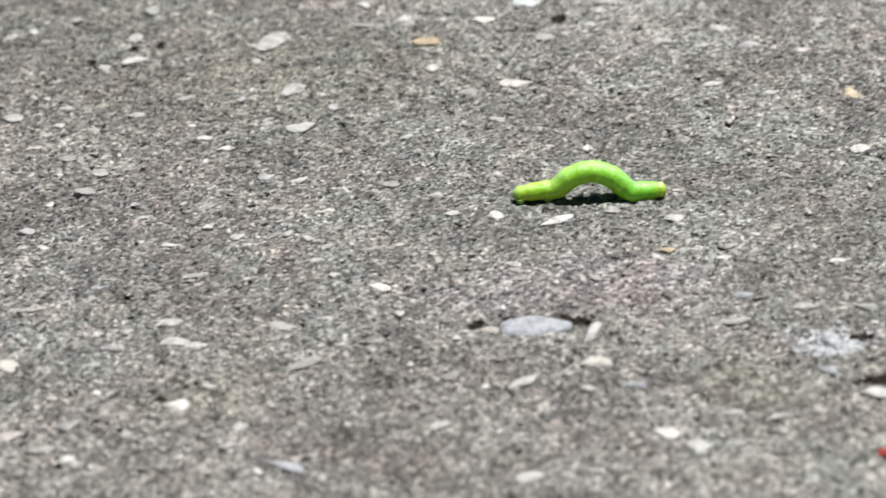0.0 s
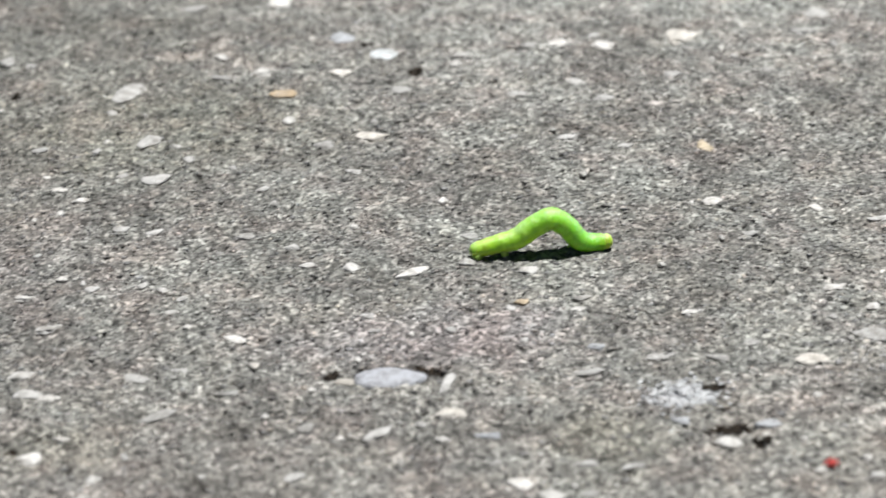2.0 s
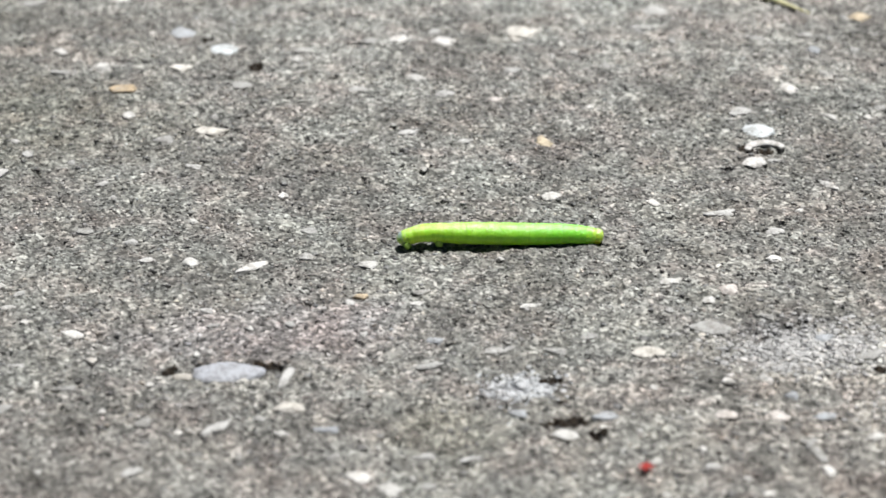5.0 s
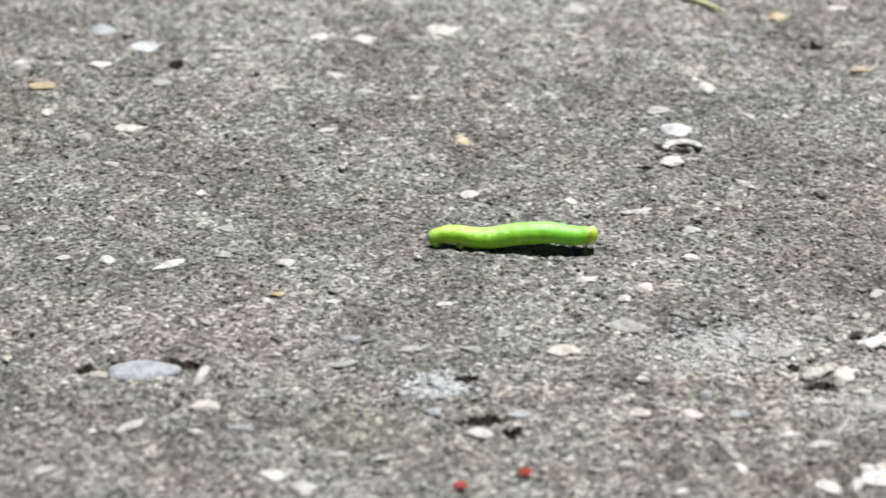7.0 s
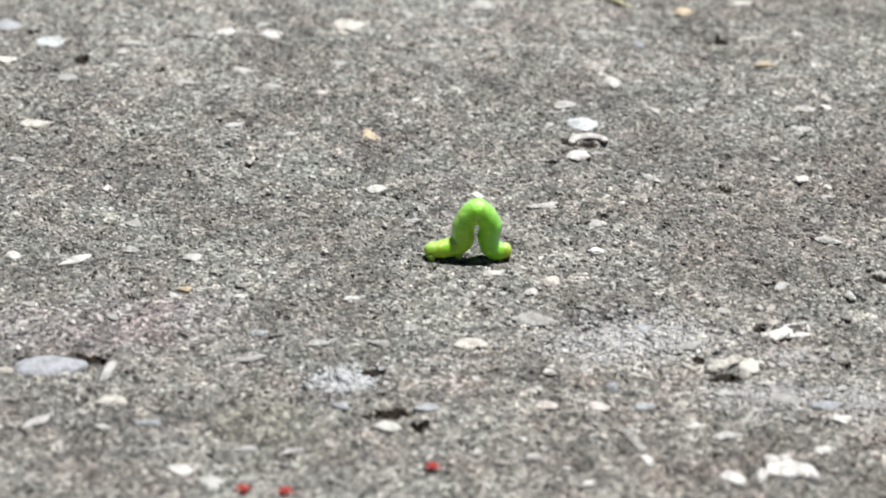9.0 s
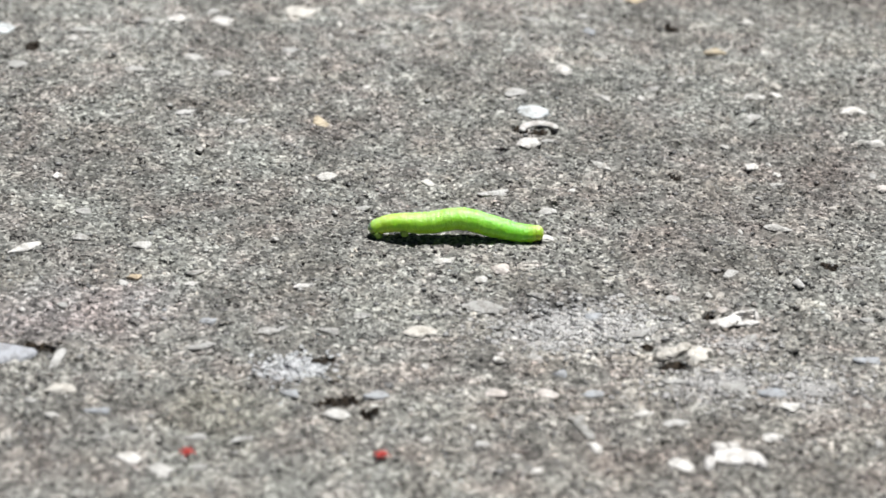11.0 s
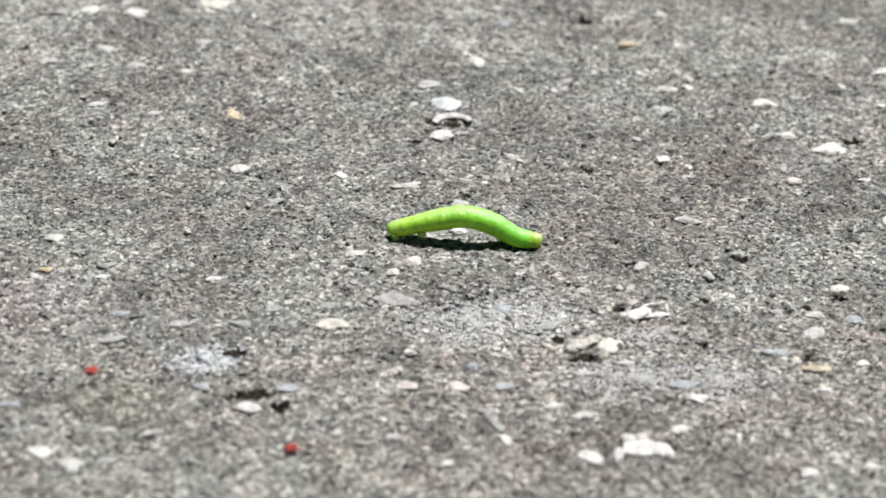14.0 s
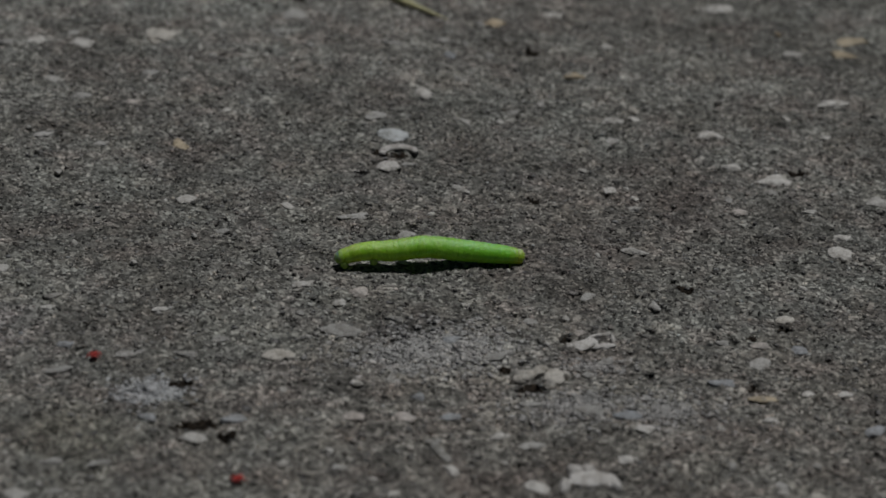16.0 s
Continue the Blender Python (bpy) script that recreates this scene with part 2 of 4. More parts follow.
MORTAR, GRIT, SKIN = concrete_material(), sand_material(), skin_material()
COARSE_GRIT = sand_material("coarse_grit", 1.1, 1.0, 0.65)
PALE_GRIT, BLUISH_GRIT = sand_material("pale_grey_grit", 2.15, 0.995, 0.8), sand_material("pale_bluish_grit", 2.7, 1.03, 0.82)
STONE = {
    "white": stone_material("white_quartz", (0.48, 0.475, 0.455), (0.74, 0.725, 0.695), 0.5),
    "cream": stone_material("cream_limestone", (0.52, 0.495, 0.45), (0.67, 0.645, 0.595), 0.6),
    "grey": stone_material("pale_grey_stone", (0.35, 0.348, 0.335), (0.52, 0.515, 0.50), 0.65),
    "blue": stone_material("blue_grey_stone", (0.33, 0.35, 0.375), (0.42, 0.44, 0.465), 0.5),
    "slab": stone_material("smooth_blue_grey_stone", (0.37, 0.385, 0.42), (0.39, 0.405, 0.44), 0.5, 0.1),
    "ice": stone_material("bluish_white_stone", (0.58, 0.62, 0.635), (0.66, 0.70, 0.715), 0.5),
    "orange": stone_material("ochre_stone", (0.48, 0.37, 0.24), (0.62, 0.54, 0.40), 0.6),
    "chalk": stone_material("chalk_white_stone", (0.60, 0.585, 0.565), (0.70, 0.685, 0.665), 0.6, 0.2),
    "tan": stone_material("tan_stone", (0.48, 0.40, 0.28), (0.58, 0.50, 0.37), 0.6),
    "pink": stone_material("pinkish_stone", (0.55, 0.51, 0.48), (0.66, 0.61, 0.575), 0.6),
}
SOIL = plain_material("dark_soil", (0.008, 0.006, 0.004), (0.05, 0.034, 0.02), 2500.0, 0.95)
STRAW = plain_material("dry_straw", (0.46, 0.44, 0.22), (0.68, 0.65, 0.40), 500.0, 0.6)
MITE_RED = plain_material("mite_red", (0.60, 0.05, 0.045), (0.78, 0.11, 0.09), 3000.0, 0.5)
LEG_GREEN = plain_material("leg_green", (0.20, 0.42, 0.05), (0.36, 0.56, 0.09), 2000.0, 0.45)
LIP_PINK = plain_material("mouth_pink", (0.42, 0.26, 0.12), (0.55, 0.36, 0.20), 2500.0, 0.45)
EYE_DARK = plain_material("eye_dark", (0.015, 0.012, 0.01), (0.04, 0.03, 0.02), 2000.0, 0.25)


# ---- helpers for meshes ----
def mesh_of(name, verts, faces, material, smooth=False):
    me = bpy.data.meshes.new(name)
    me.from_pydata(verts, [], faces)
    me.materials.append(material)
    if smooth:
        me.shade_smooth()
    me.update()
    return me


def part(name, data, parent, label=""):
    ob = new(name, data)
    ob.parent = parent
    return tagged(ob, label)


def lathe(name, profile, material, sides=20):
    """A body of revolution along x: profile rows of (x, radius), with closed ends."""
    verts = [(x, r * math.cos(a), r * math.sin(a)) for x, r in profile for a in (2 * math.pi * k / sides for k in range(sides))]
    faces = []
    for row in range(len(profile) - 1):
        for k in range(sides):
            a, b = row * sides + k, row * sides + (k + 1) % sides
            faces.append((a, b, b + sides, a + sides))
    faces.append(tuple(reversed(range(sides))))
    faces.append(tuple(range(len(verts) - sides, len(verts))))
    return mesh_of(name, verts, faces, material, True)


def tube(name, points, radii, material, sides=10):
    """A round rod through the points, of the given radii."""
    verts, faces = [], []
    for n, p in enumerate(points):
        p, a, b = Vector(p), Vector(points[max(n - 1, 0)]), Vector(points[min(n + 1, len(points) - 1)])
        along = (b - a).normalized()
        side = along.cross(Vector((0.0, 0.1, 1.0))).normalized()
        above = side.cross(along)
        for k in range(sides):
            w = 2 * math.pi * k / sides
            verts.append(p + radii[n] * (math.cos(w) * side + math.sin(w) * above))
    for row in range(len(points) - 1):
        for k in range(sides):
            a, b = row * sides + k, row * sides + (k + 1) % sides
            faces.append((a, b, b + sides, a + sides))
    faces.append(tuple(reversed(range(sides))))
    faces.append(tuple(range(len(verts) - sides, len(verts))))
    return mesh_of(name, verts, faces, material, True)


def lump(name, seed, material, detail=2, rough=0.25, smooth=True, facets=0):
    """A rounded, uneven stone of radius 1."""
    bm = bmesh.new()
    bmesh.ops.create_icosphere(bm, subdivisions=detail, radius=1.0)
    at = Vector((seed * 7.3, seed * 3.1, seed * 5.7))
    rng = random.Random(seed)
    cuts = []
    for _ in range(facets):
        a, up = rng.uniform(0, 2 * math.pi), rng.uniform(-0.2, 0.9)
        cuts.append((Vector((math.cos(a), math.sin(a), up)).normalized(), rng.uniform(0.52, 0.82)))
    for v in bm.verts:
        d = v.co.normalized()
        p = d * (1 + rough * noise.noise(d * 1.3 + at) + 0.5 * rough * noise.noise(d * 3.1 + at) + 0.25 * rough * noise.noise(d * 7.0 + at))
        for n, far in cuts:
            over = p.dot(n) - far
            if over > 0:
                p -= 0.95 * over * n
        v.co = p
    low = [min(v.co[k] for v in bm.verts) for k in (0, 1)]
    high = [max(v.co[k] for v in bm.verts) for k in (0, 1)]
    top = max(v.co.z for v in bm.verts)
    for v in bm.verts:  # centred, two units long and wide
        v.co = [2 * (v.co[k] - low[k]) / (high[k] - low[k]) - 1 for k in (0, 1)] + [v.co.z / top]
    me = bpy.data.meshes.new(name)
    bm.to_mesh(me)
    bm.free()
    me.materials.append(material)
    if smooth:
        me.shade_smooth()
    return me


# ---- ground: places in millimetres, with length and width of each stone ----
WHITE_A = [
    (0.1, 58.3, 1.9, 2.5), (-3.7, 78.5, 3.3, 3.2), (-55.7, 45.7, 1.7, 1.7), (-10.3, 86.1, 2.0, 2.1), (7.4, 8.6, 2.6, 2.5),
    (30.9, 4.5, 2.7, 2.5), (36.3, -7.4, 1.9, 1.1), (-8.4, -9.9, 2.8, 1.8), (16.3, -37.8, 1.8, 1.3), (-35.2, -15.3, 3.7, 2.0), (-31.6, -21.6, 2.8, 1.3),
    (-33.1, -35.9, 3.0, 2.5), (-29.4, -31.6, 2.1, 1.1), (-32.6, -3.6, 3.4, 1.9), (-36.4, 5.4, 2.9, 1.4), (-56.3, 11.9, 2.3, 1.8), (-53.9, 7.2, 1.7, 1.7),
    (-31.7, 9.8, 1.4, 1.1), (24.4, -48.4, 2.8, 2.5), (27.8, -51.6, 3.0, 2.9), (49.7, -42.6, 3.0, 2.6), (-16.7, -1.3, 1.8, 1.1), (-30.4, 35.1, 2.5, 1.3),
]
WHITE_B = [
    (51.5, 81.6, 4.6, 4.1), (44.4, 83.6, 3.1, 2.9), (28.6, 80.5, 2.6, 2.8), (27.2, 77.4, 1.6, 2.8), (-0.3, 108.6, 3.9, 5.0), (70.0, 109.3, 3.9, 2.4),
    (45.1, 68.1, 3.0, 2.7), (102.1, 55.2, 3.2, 4.2), (70.7, -5.8, 3.3, 2.5), (74.4, -11.1, 1.8, 1.9), (50.9, -10.2, 2.8, 1.7), (59.3, 22.9, 2.7, 2.5),
    (132.6, 84.9, 3.9, 3.2), (129.1, 41.2, 3.5, 2.6), (73.0, 18.1, 1.9, 1.9), (87.7, -59.6, 2.7, 3.0),
    (104.4, -49.2, 2.4, 2.3), (100.2, -55.4, 2.0, 2.0), (86.3, -48.2, 2.5, 1.4), (146.7, 17.5, 5.5, 3.8), (121.0, 17.0, 2.0, 2.0), (122.9, 11.0, 2.5, 1.3),
]
WHITE_C = [
    (141.9, 22.7, 3.1, 2.1), (142.5, 34.3, 4.4, 3.0), (132.3, 41.0, 2.1, 1.9), (121.1, -49.2, 2.1, 1.7), (112.4, -67.2, 2.3, 2.2), (137.1, 70.4, 2.8, 1.7),
    (147.8, -6.6, 3.7, 4.4), (149.9, -2.1, 3.0, 1.9), (159.3, 7.8, 3.4, 3.1), (166.5, 43.3, 5.5, 2.5), (167.9, 63.1, 3.4, 3.5), (162.6, 84.6, 5.0, 3.8),
    (147.9, 5.9, 2.2, 1.3),
]
CREAM = [
    (12.2, 50.7, 4.8, 4.2), (8.4, 76.4, 3.6, 2.8), (-58.4, 38.0, 2.3, 1.3), (5.4, -22.0, 2.8, 1.4), (17.6, -31.8, 3.6, 2.3), (-54.7, -24.2, 2.8, 3.2),
    (64.8, 83.4, 6.0, 6.7), (132.5, -24.6, 2.8, 2.0), (63.7, -24.0, 4.1, 3.0),
]
ORANGE = [
    (-0.4, 69.1, 4.4, 2.7), (61.1, 40.8, 2.2, 3.4), (29.1, -4.6, 1.9, 1.3), (121.1, 82.0, 3.8, 3.1),
]
PITS = [
    (20.5, 75.4, 2.3, 4.6), (3.4, -20.3, 1.6, 2.0), (15.6, -21.0, 5.5, 2.6), (50.3, -29.3, 3.8, 1.9), (50.3, -29.0, 3.2, 1.7), (50.5, -39.4, 6.0, 2.1),
    (108.9, 15.3, 2.2, 2.3), (93.5, -37.0, 3.2, 1.7), (121.8, -14.3, 2.3, 2.0), (90.2, 34.4, 2.2, 2.6), (90.3, 97.3, 2.6, 3.0),
]
GREY_A = [
    (17.5, 68.3, 3.5, 2.7), (-20.8, 53.9, 3.8, 4.3), (-19.7, 39.7, 4.1, 3.3), (-63.1, 49.9, 3.1, 2.5), (-44.3, 47.4, 2.5, 1.7),
    (-4.2, 35.0, 2.1, 1.3), (4.9, 49.1, 3.0, 2.8), (49.2, 61.0, 3.5, 2.6), (35.8, 64.2, 3.5, 1.9), (41.7, 46.3, 3.4, 2.4), 
    (-33.9, -20.7, 4.0, 2.0), (-42.0, -20.9, 2.6, 1.5), (32.4, -51.8, 2.0, 1.8),
    (8.3, -55.9, 3.2, 2.8), (-1.5, -44.2, 2.6, 1.7), (44.6, -21.2, 3.1, 1.5), (-40.6, 14.1, 2.3, 1.5), (-49.7, 23.6, 3.2, 1.9), (-0.7, 15.2, 2.3, 1.5),
]
GREY_B = [
    (-15.1, 108.0, 4.9, 2.7), (88.7, 89.9, 4.8, 4.4), (57.1, -18.8, 2.2, 1.8), (52.2, -21.8, 2.4, 1.7), (91.0, -29.1, 3.6, 1.8), (108.1, -14.5, 2.3, 2.2),
    (98.1, -20.5, 2.2, 1.6), (117.0, -64.0, 2.0, 2.2), (92.8, 47.2, 3.5, 2.9),
]
BLUE = [
    (21.6, -37.4, 2.7, 1.5), (-45.1, -5.3, 2.2, 1.3), (37.4, -17.6, 2.4, 2.2), (9.7, 91.7, 4.7, 4.3), (55.3, -38.9, 2.9, 1.8),
    (81.5, -42.6, 2.8, 1.6), (117.9, -39.6, 2.9, 2.3), (103.4, -45.8, 3.5, 2.1), (133.2, -53.9, 2.9, 2.2),
]
PINK = [
    (-52.5, -40.6, 3.0, 2.2), (77.4, -8.6, 2.7, 2.7), (137.4, 6.9, 2.5, 2.0), (126.4, -31.1, 2.7, 1.6), 
]
HOLLOWS = [
    (-51.2, 22.9, 2.4, 1.6), (33.3, -38.1, 2.7, 1.6), (91.2, 96.8, 3.9, 2.3), (74.6, -18.8, 3.7, 1.6), (89.0, 9.4, 3.2, 1.5), (85.7, -20.9, 2.9, 1.3),
]
TAN = [
    (128.0, 58.5, 3.3, 2.4), (176.9, 62.6, 4.2, 3.2), (180.0, 67.7, 6.4, 3.4), (121.9, -44.4, 3.6, 1.9),
]
ICE = [
    (15.9, 82.8, 4.6, 4.2),     (93.6, 39.9, 4.6, 4.6),
]
GREY_C = [
    (-57.2, 86.4, 2.3, 1.9), (-67.0, 80.9, 2.4, 2.8), (-63.7, 82.7, 1.7, 2.4), (-41.1, 86.3, 1.7, 1.9), (-44.9, 88.3, 2.3, 3.6), (-46.9, 77.8, 2.2, 3.2),
    (-50.9, 66.9, 1.8, 2.9), (-57.8, 62.1, 2.1, 1.3), (-37.4, 52.8, 2.6, 1.7), (-28.9, 51.4, 1.4, 1.6), (-15.0, 46.5, 1.7, 2.0), (-24.7, 42.0, 1.9, 1.6),
    (-24.3, 24.5, 2.4, 2.9), (-19.5, 22.6, 2.4, 1.4), (-53.2, 34.0, 2.3, 1.9), (-48.2, 29.1, 2.5, 2.2), (-55.5, 52.2, 2.1, 1.7), (12.9, 56.2, 1.2, 1.9),
    (-9.9, 76.9, 3.6, 1.8), (-8.7, 43.0, 1.3, 1.6), (-2.7, 29.7, 1.1, 1.5), (-6.8, 19.8, 2.4, 1.8), (-27.5, 6.5, 1.9, 1.6), (-28.7, 8.5, 0.9, 1.3),
]
GREY_D = [
    (-15.3, 2.1, 1.5, 1.3), (-20.7, 7.2, 1.5, 1.6), (-42.2, 18.7, 1.3, 1.1), (-35.5, 17.8, 1.3, 1.0), (-30.5, -9.4, 1.3, 1.2), (-53.3, -10.7, 3.7, 1.5),
    (-40.4, -17.4, 1.7, 1.4), (-15.4, -16.6, 2.6, 1.2), (-20.8, -17.7, 4.0, 2.0), (-43.9, -25.3, 1.7, 1.1), (27.5, -5.9, 1.8, 1.5), (-9.7, -23.3, 2.8, 1.1),
    (0.1, -33.0, 2.1, 2.1), (9.6, -9.6, 1.8, 1.2), (1.5, 9.8, 2.3, 1.3), (23.2, 7.7, 2.3, 1.7), (-44.3, -35.9, 0.8, 1.3), (-45.6, -39.2, 2.5, 2.0),
    (-38.4, -41.9, 2.0, 1.3), (-31.1, -45.9, 0.9, 1.0), (-21.6, -36.9, 1.1, 1.6), (-26.4, -45.7, 2.0, 1.0), (-16.6, -49.0, 1.3, 1.2), (39.7, 83.6, 2.7, 2.4),
]
GREY_E = [
    (50.6, 85.4, 1.9, 2.0), (9.0, 38.7, 2.1, 1.9), (49.7, 42.5, 2.5, 2.0), (33.6, 48.0, 1.4, 2.1), (60.6, 67.8, 2.7, 2.7), (71.7, 74.1, 1.3, 2.0),
    (75.6, 67.7, 1.8, 2.8), (84.6, 82.8, 3.8, 2.5), (88.0, 76.1, 1.3, 2.1), (62.4, 11.4, 2.4, 1.4), (118.6, 82.2, 1.1, 1.8), (116.5, 68.3, 1.5, 2.4),
    (113.7, 74.0, 1.1, 1.8), (110.3, 75.7, 2.3, 1.5), (101.8, 76.1, 2.8, 1.5), (119.8, 49.1, 1.2, 2.0), (114.4, 46.1, 1.8, 1.8), (126.7, 33.4, 2.6, 2.1),
    (93.7, 29.7, 2.5, 1.6), (24.0, 15.7, 2.3, 1.7), (37.3, -4.5, 2.2, 1.3), (8.8, -5.3, 1.5, 1.5), (19.4, -10.2, 1.4, 1.2), (46.5, -20.9, 1.4, 0.9),
]
GREY_F = [
    (35.7, -23.7, 4.2, 1.4), (28.5, -14.6, 1.0, 1.5), (68.5, -13.7, 1.2, 1.2), (72.7, -18.6, 5.7, 3.4), (68.4, -19.6, 1.0, 1.5), (80.7, -16.7, 1.5, 1.6),
    (81.5, 13.6, 4.0, 2.2), (88.2, 7.3, 2.9, 1.8), (101.4, -35.4, 1.7, 1.4), (105.0, -32.3, 2.2, 1.5), (14.0, -33.7, 1.6, 1.3), (38.0, -46.4, 2.7, 1.0),
    (32.2, -44.9, 3.3, 1.3), (22.0, -44.0, 1.6, 1.0), (78.1, -47.8, 1.8, 1.3), (65.7, -52.0, 2.0, 2.0), (58.3, -53.2, 0.7, 1.1), (98.9, -43.5, 3.2, 2.8),
    (92.7, -41.2, 3.9, 1.7), (89.9, -50.5, 3.3, 1.8), (145.1, 13.5, 2.1, 1.6), (137.7, 11.6, 1.2, 1.9), (125.8, -15.6, 2.4, 1.3), (115.9, -18.6, 1.5, 2.3),
]
GREY_G = [
    (121.6, -29.6, 1.5, 1.9), (124.9, -35.4, 3.0, 3.3), (112.6, -58.5, 1.1, 1.8), (122.7, -60.7, 1.0, 1.3),
]
PITS_B = [
    (92.8, 33.0, 2.6, 1.6),     (-47.0, 73.8, 1.8, 2.3), (-42.6, 73.8, 1.1, 1.8), (-35.2, -34.4, 2.1, 0.8), (13.5, 87.7, 1.3, 2.0), (123.8, 69.1, 1.9, 2.4), (101.4, -25.4, 1.2, 1.9),
    (91.3, -32.2, 1.7, 1.7), (92.3, -34.4, 1.1, 1.7), (50.4, -34.6, 1.7, 0.8), (53.5, -42.9, 2.0, 1.0), (151.5, 19.5, 2.6, 2.0),
    (131.2, -27.2, 2.3, 1.6), (125.8, -29.0, 1.2, 1.6), (121.9, -41.5, 2.2, 1.7),
]
HOLLOWS_B = [
    (-58.0, 71.7, 1.6, 2.3), (-59.2, 62.7, 2.7, 1.7), (22.9, 40.0, 1.2, 1.2), (11.0, 32.9, 1.1, 1.1), (7.1, 3.6, 1.1, 1.0), (-31.4, -30.9, 2.8, 0.8),
    (-18.2, -49.5, 2.6, 1.0), (55.0, 87.0, 1.9, 2.0), (43.5, 34.9, 1.6, 1.6), (23.8, 40.0, 1.2, 1.2), (121.3, 68.7, 1.5, 1.9), (108.9, 42.5, 3.1, 1.3),
    (127.8, 36.8, 1.7, 1.7), (89.1, 24.8, 1.7, 1.5), (28.5, 19.2, 1.1, 1.1), (107.7, -42.0, 1.7, 1.1), (104.2, -39.4, 1.4, 1.4), (43.7, -34.7, 1.0, 1.1),
    (78.4, -45.2, 1.6, 1.1), (166.9, 60.4, 1.7, 1.5), (123.5, -32.9, 1.8, 0.9), (134.9, -32.0, 1.2, 0.9), (110.8, -57.5, 1.1, 1.3), (120.1, -63.5, 1.1, 1.3), (95.4, -63.1, 0.9, 1.2),
]
HOLLOWS_C = [
    (149.3, 0.2, 2.0, 1.5), (167.3, 46.3, 2.3, 1.9),
]
WHITE_D = [
    (-27.3, 66.1, 1.8, 1.8), (-22.0, 64.0, 0.7, 1.1), (-27.5, 54.9, 1.0, 1.7), (-16.9, 50.9, 1.5, 1.6), (-35.8, 43.0, 1.5, 1.2), (-33.7, 38.8, 2.4, 1.2),
    (-33.1, 30.9, 1.0, 1.5), (-59.1, 50.3, 1.7, 1.2), (-53.9, 29.2, 1.0, 1.5), (-60.8, 57.3, 1.2, 1.7), (-58.7, 56.0, 1.1, 1.3), (-36.7, 29.2, 0.8, 1.1),
    (21.3, 27.3, 1.4, 1.8), (18.3, 30.5, 0.8, 1.3), (8.2, 21.0, 1.3, 1.4), (-14.6, -5.8, 1.2, 1.2), (-18.0, 5.4, 1.8, 1.3), (-54.1, 20.3, 1.6, 1.4),
    (-44.5, 14.1, 0.6, 1.0), (-49.9, -9.8, 0.7, 1.2), (-44.3, -17.2, 1.0, 1.5), (-37.0, -24.1, 1.1, 1.7), (-22.0, -23.9, 0.9, 0.8), (1.0, -23.9, 1.1, 0.8),
]
WHITE_E = [
    (7.1, -17.1, 0.9, 1.2), (4.1, -35.7, 1.1, 1.0), (-4.9, -29.7, 1.0, 0.8), (-12.2, -25.3, 0.6, 0.8), (14.3, -11.0, 0.6, 0.9), (-42.9, -32.2, 1.1, 1.1),
    (-44.8, -46.8, 2.4, 2.0), (-42.1, -48.4, 0.7, 1.0), (-31.9, -47.0, 1.2, 1.2), (-25.1, -41.3, 1.6, 1.8), (-22.7, -51.6, 1.2, 1.4), (-12.4, -42.7, 0.9, 1.2),
    (-17.2, -35.2, 0.7, 0.8), (23.7, 97.6, 0.9, 1.5), (45.7, 86.0, 0.7, 1.2), (42.1, 33.6, 1.1, 1.5), (67.9, 73.4, 0.9, 1.5), (70.2, 52.6, 1.2, 1.3),
    (71.4, 51.8, 0.7, 1.1), (56.1, 22.1, 0.6, 1.0), (121.2, 74.8, 1.3, 1.5), (111.4, 43.0, 1.1, 1.7), (138.4, 45.1, 1.1, 1.7), (118.7, 23.5, 1.3, 1.6),
]
WHITE_F = [
    (123.9, 14.3, 1.2, 1.5), (123.7, 17.6, 0.7, 1.1), (21.4, 12.6, 0.8, 1.0), (41.8, 10.8, 0.9, 1.4), (49.0, 3.8, 1.1, 1.0),
    (58.4, 10.9, 0.8, 1.3), (85.8, -0.6, 2.3, 1.7), (62.4, -33.0, 1.1, 1.4), (76.2, -32.5, 1.4, 2.0), (75.1, -28.0, 1.0, 1.5), (92.8, 12.6, 1.3, 1.1),
    (99.1, -6.0, 0.6, 1.0), (113.0, -2.7, 0.8, 1.3), (117.7, -15.3, 0.6, 1.0), (90.7, -15.0, 1.2, 1.6), (103.2, -19.9, 0.9, 1.4),
    (71.8, -32.6, 1.7, 1.4), (30.7, -49.4, 0.8, 1.2), (29.9, -38.5, 0.5, 0.8), (27.4, -42.9, 0.5, 0.8), (22.8, -49.7, 0.5, 0.7), 
]
WHITE_G = [
    (59.3, -50.0, 1.3, 1.3), (65.2, -48.1, 0.9, 1.0), (58.7, -43.0, 1.0, 1.0), (69.0, -55.2, 1.1, 1.2), (70.6, -58.5, 1.6, 1.2), (59.0, -56.8, 1.0, 1.0),
    (85.6, -53.5, 0.7, 1.0), (156.9, 38.2, 1.1, 1.8), (160.7, 31.1, 1.8, 1.3), (166.8, 67.8, 0.8, 1.3), (138.4, -16.1, 1.1, 1.4), (128.2, -43.9, 1.8, 1.4),
    (132.9, -44.6, 2.2, 1.2), (114.3, -49.8, 1.0, 1.1), (101.4, -55.5, 0.6, 0.8), (116.5, -65.4, 1.4, 1.3),
]
CREAM_B = [
    (-6.1, -17.3, 1.4, 1.4), (85.5, 39.3, 1.0, 1.6), (133.7, 44.8, 1.8, 2.9), (120.3, -66.7, 2.5, 1.8),
]
BLUE_B = [
    (110.1, 69.6, 1.9, 3.0), (86.5, -23.7, 2.2, 2.1), (78.7, -37.1, 1.7, 1.9), (44.9, -36.7, 1.8, 1.9), (131.5, -32.6, 2.3, 2.2),
]
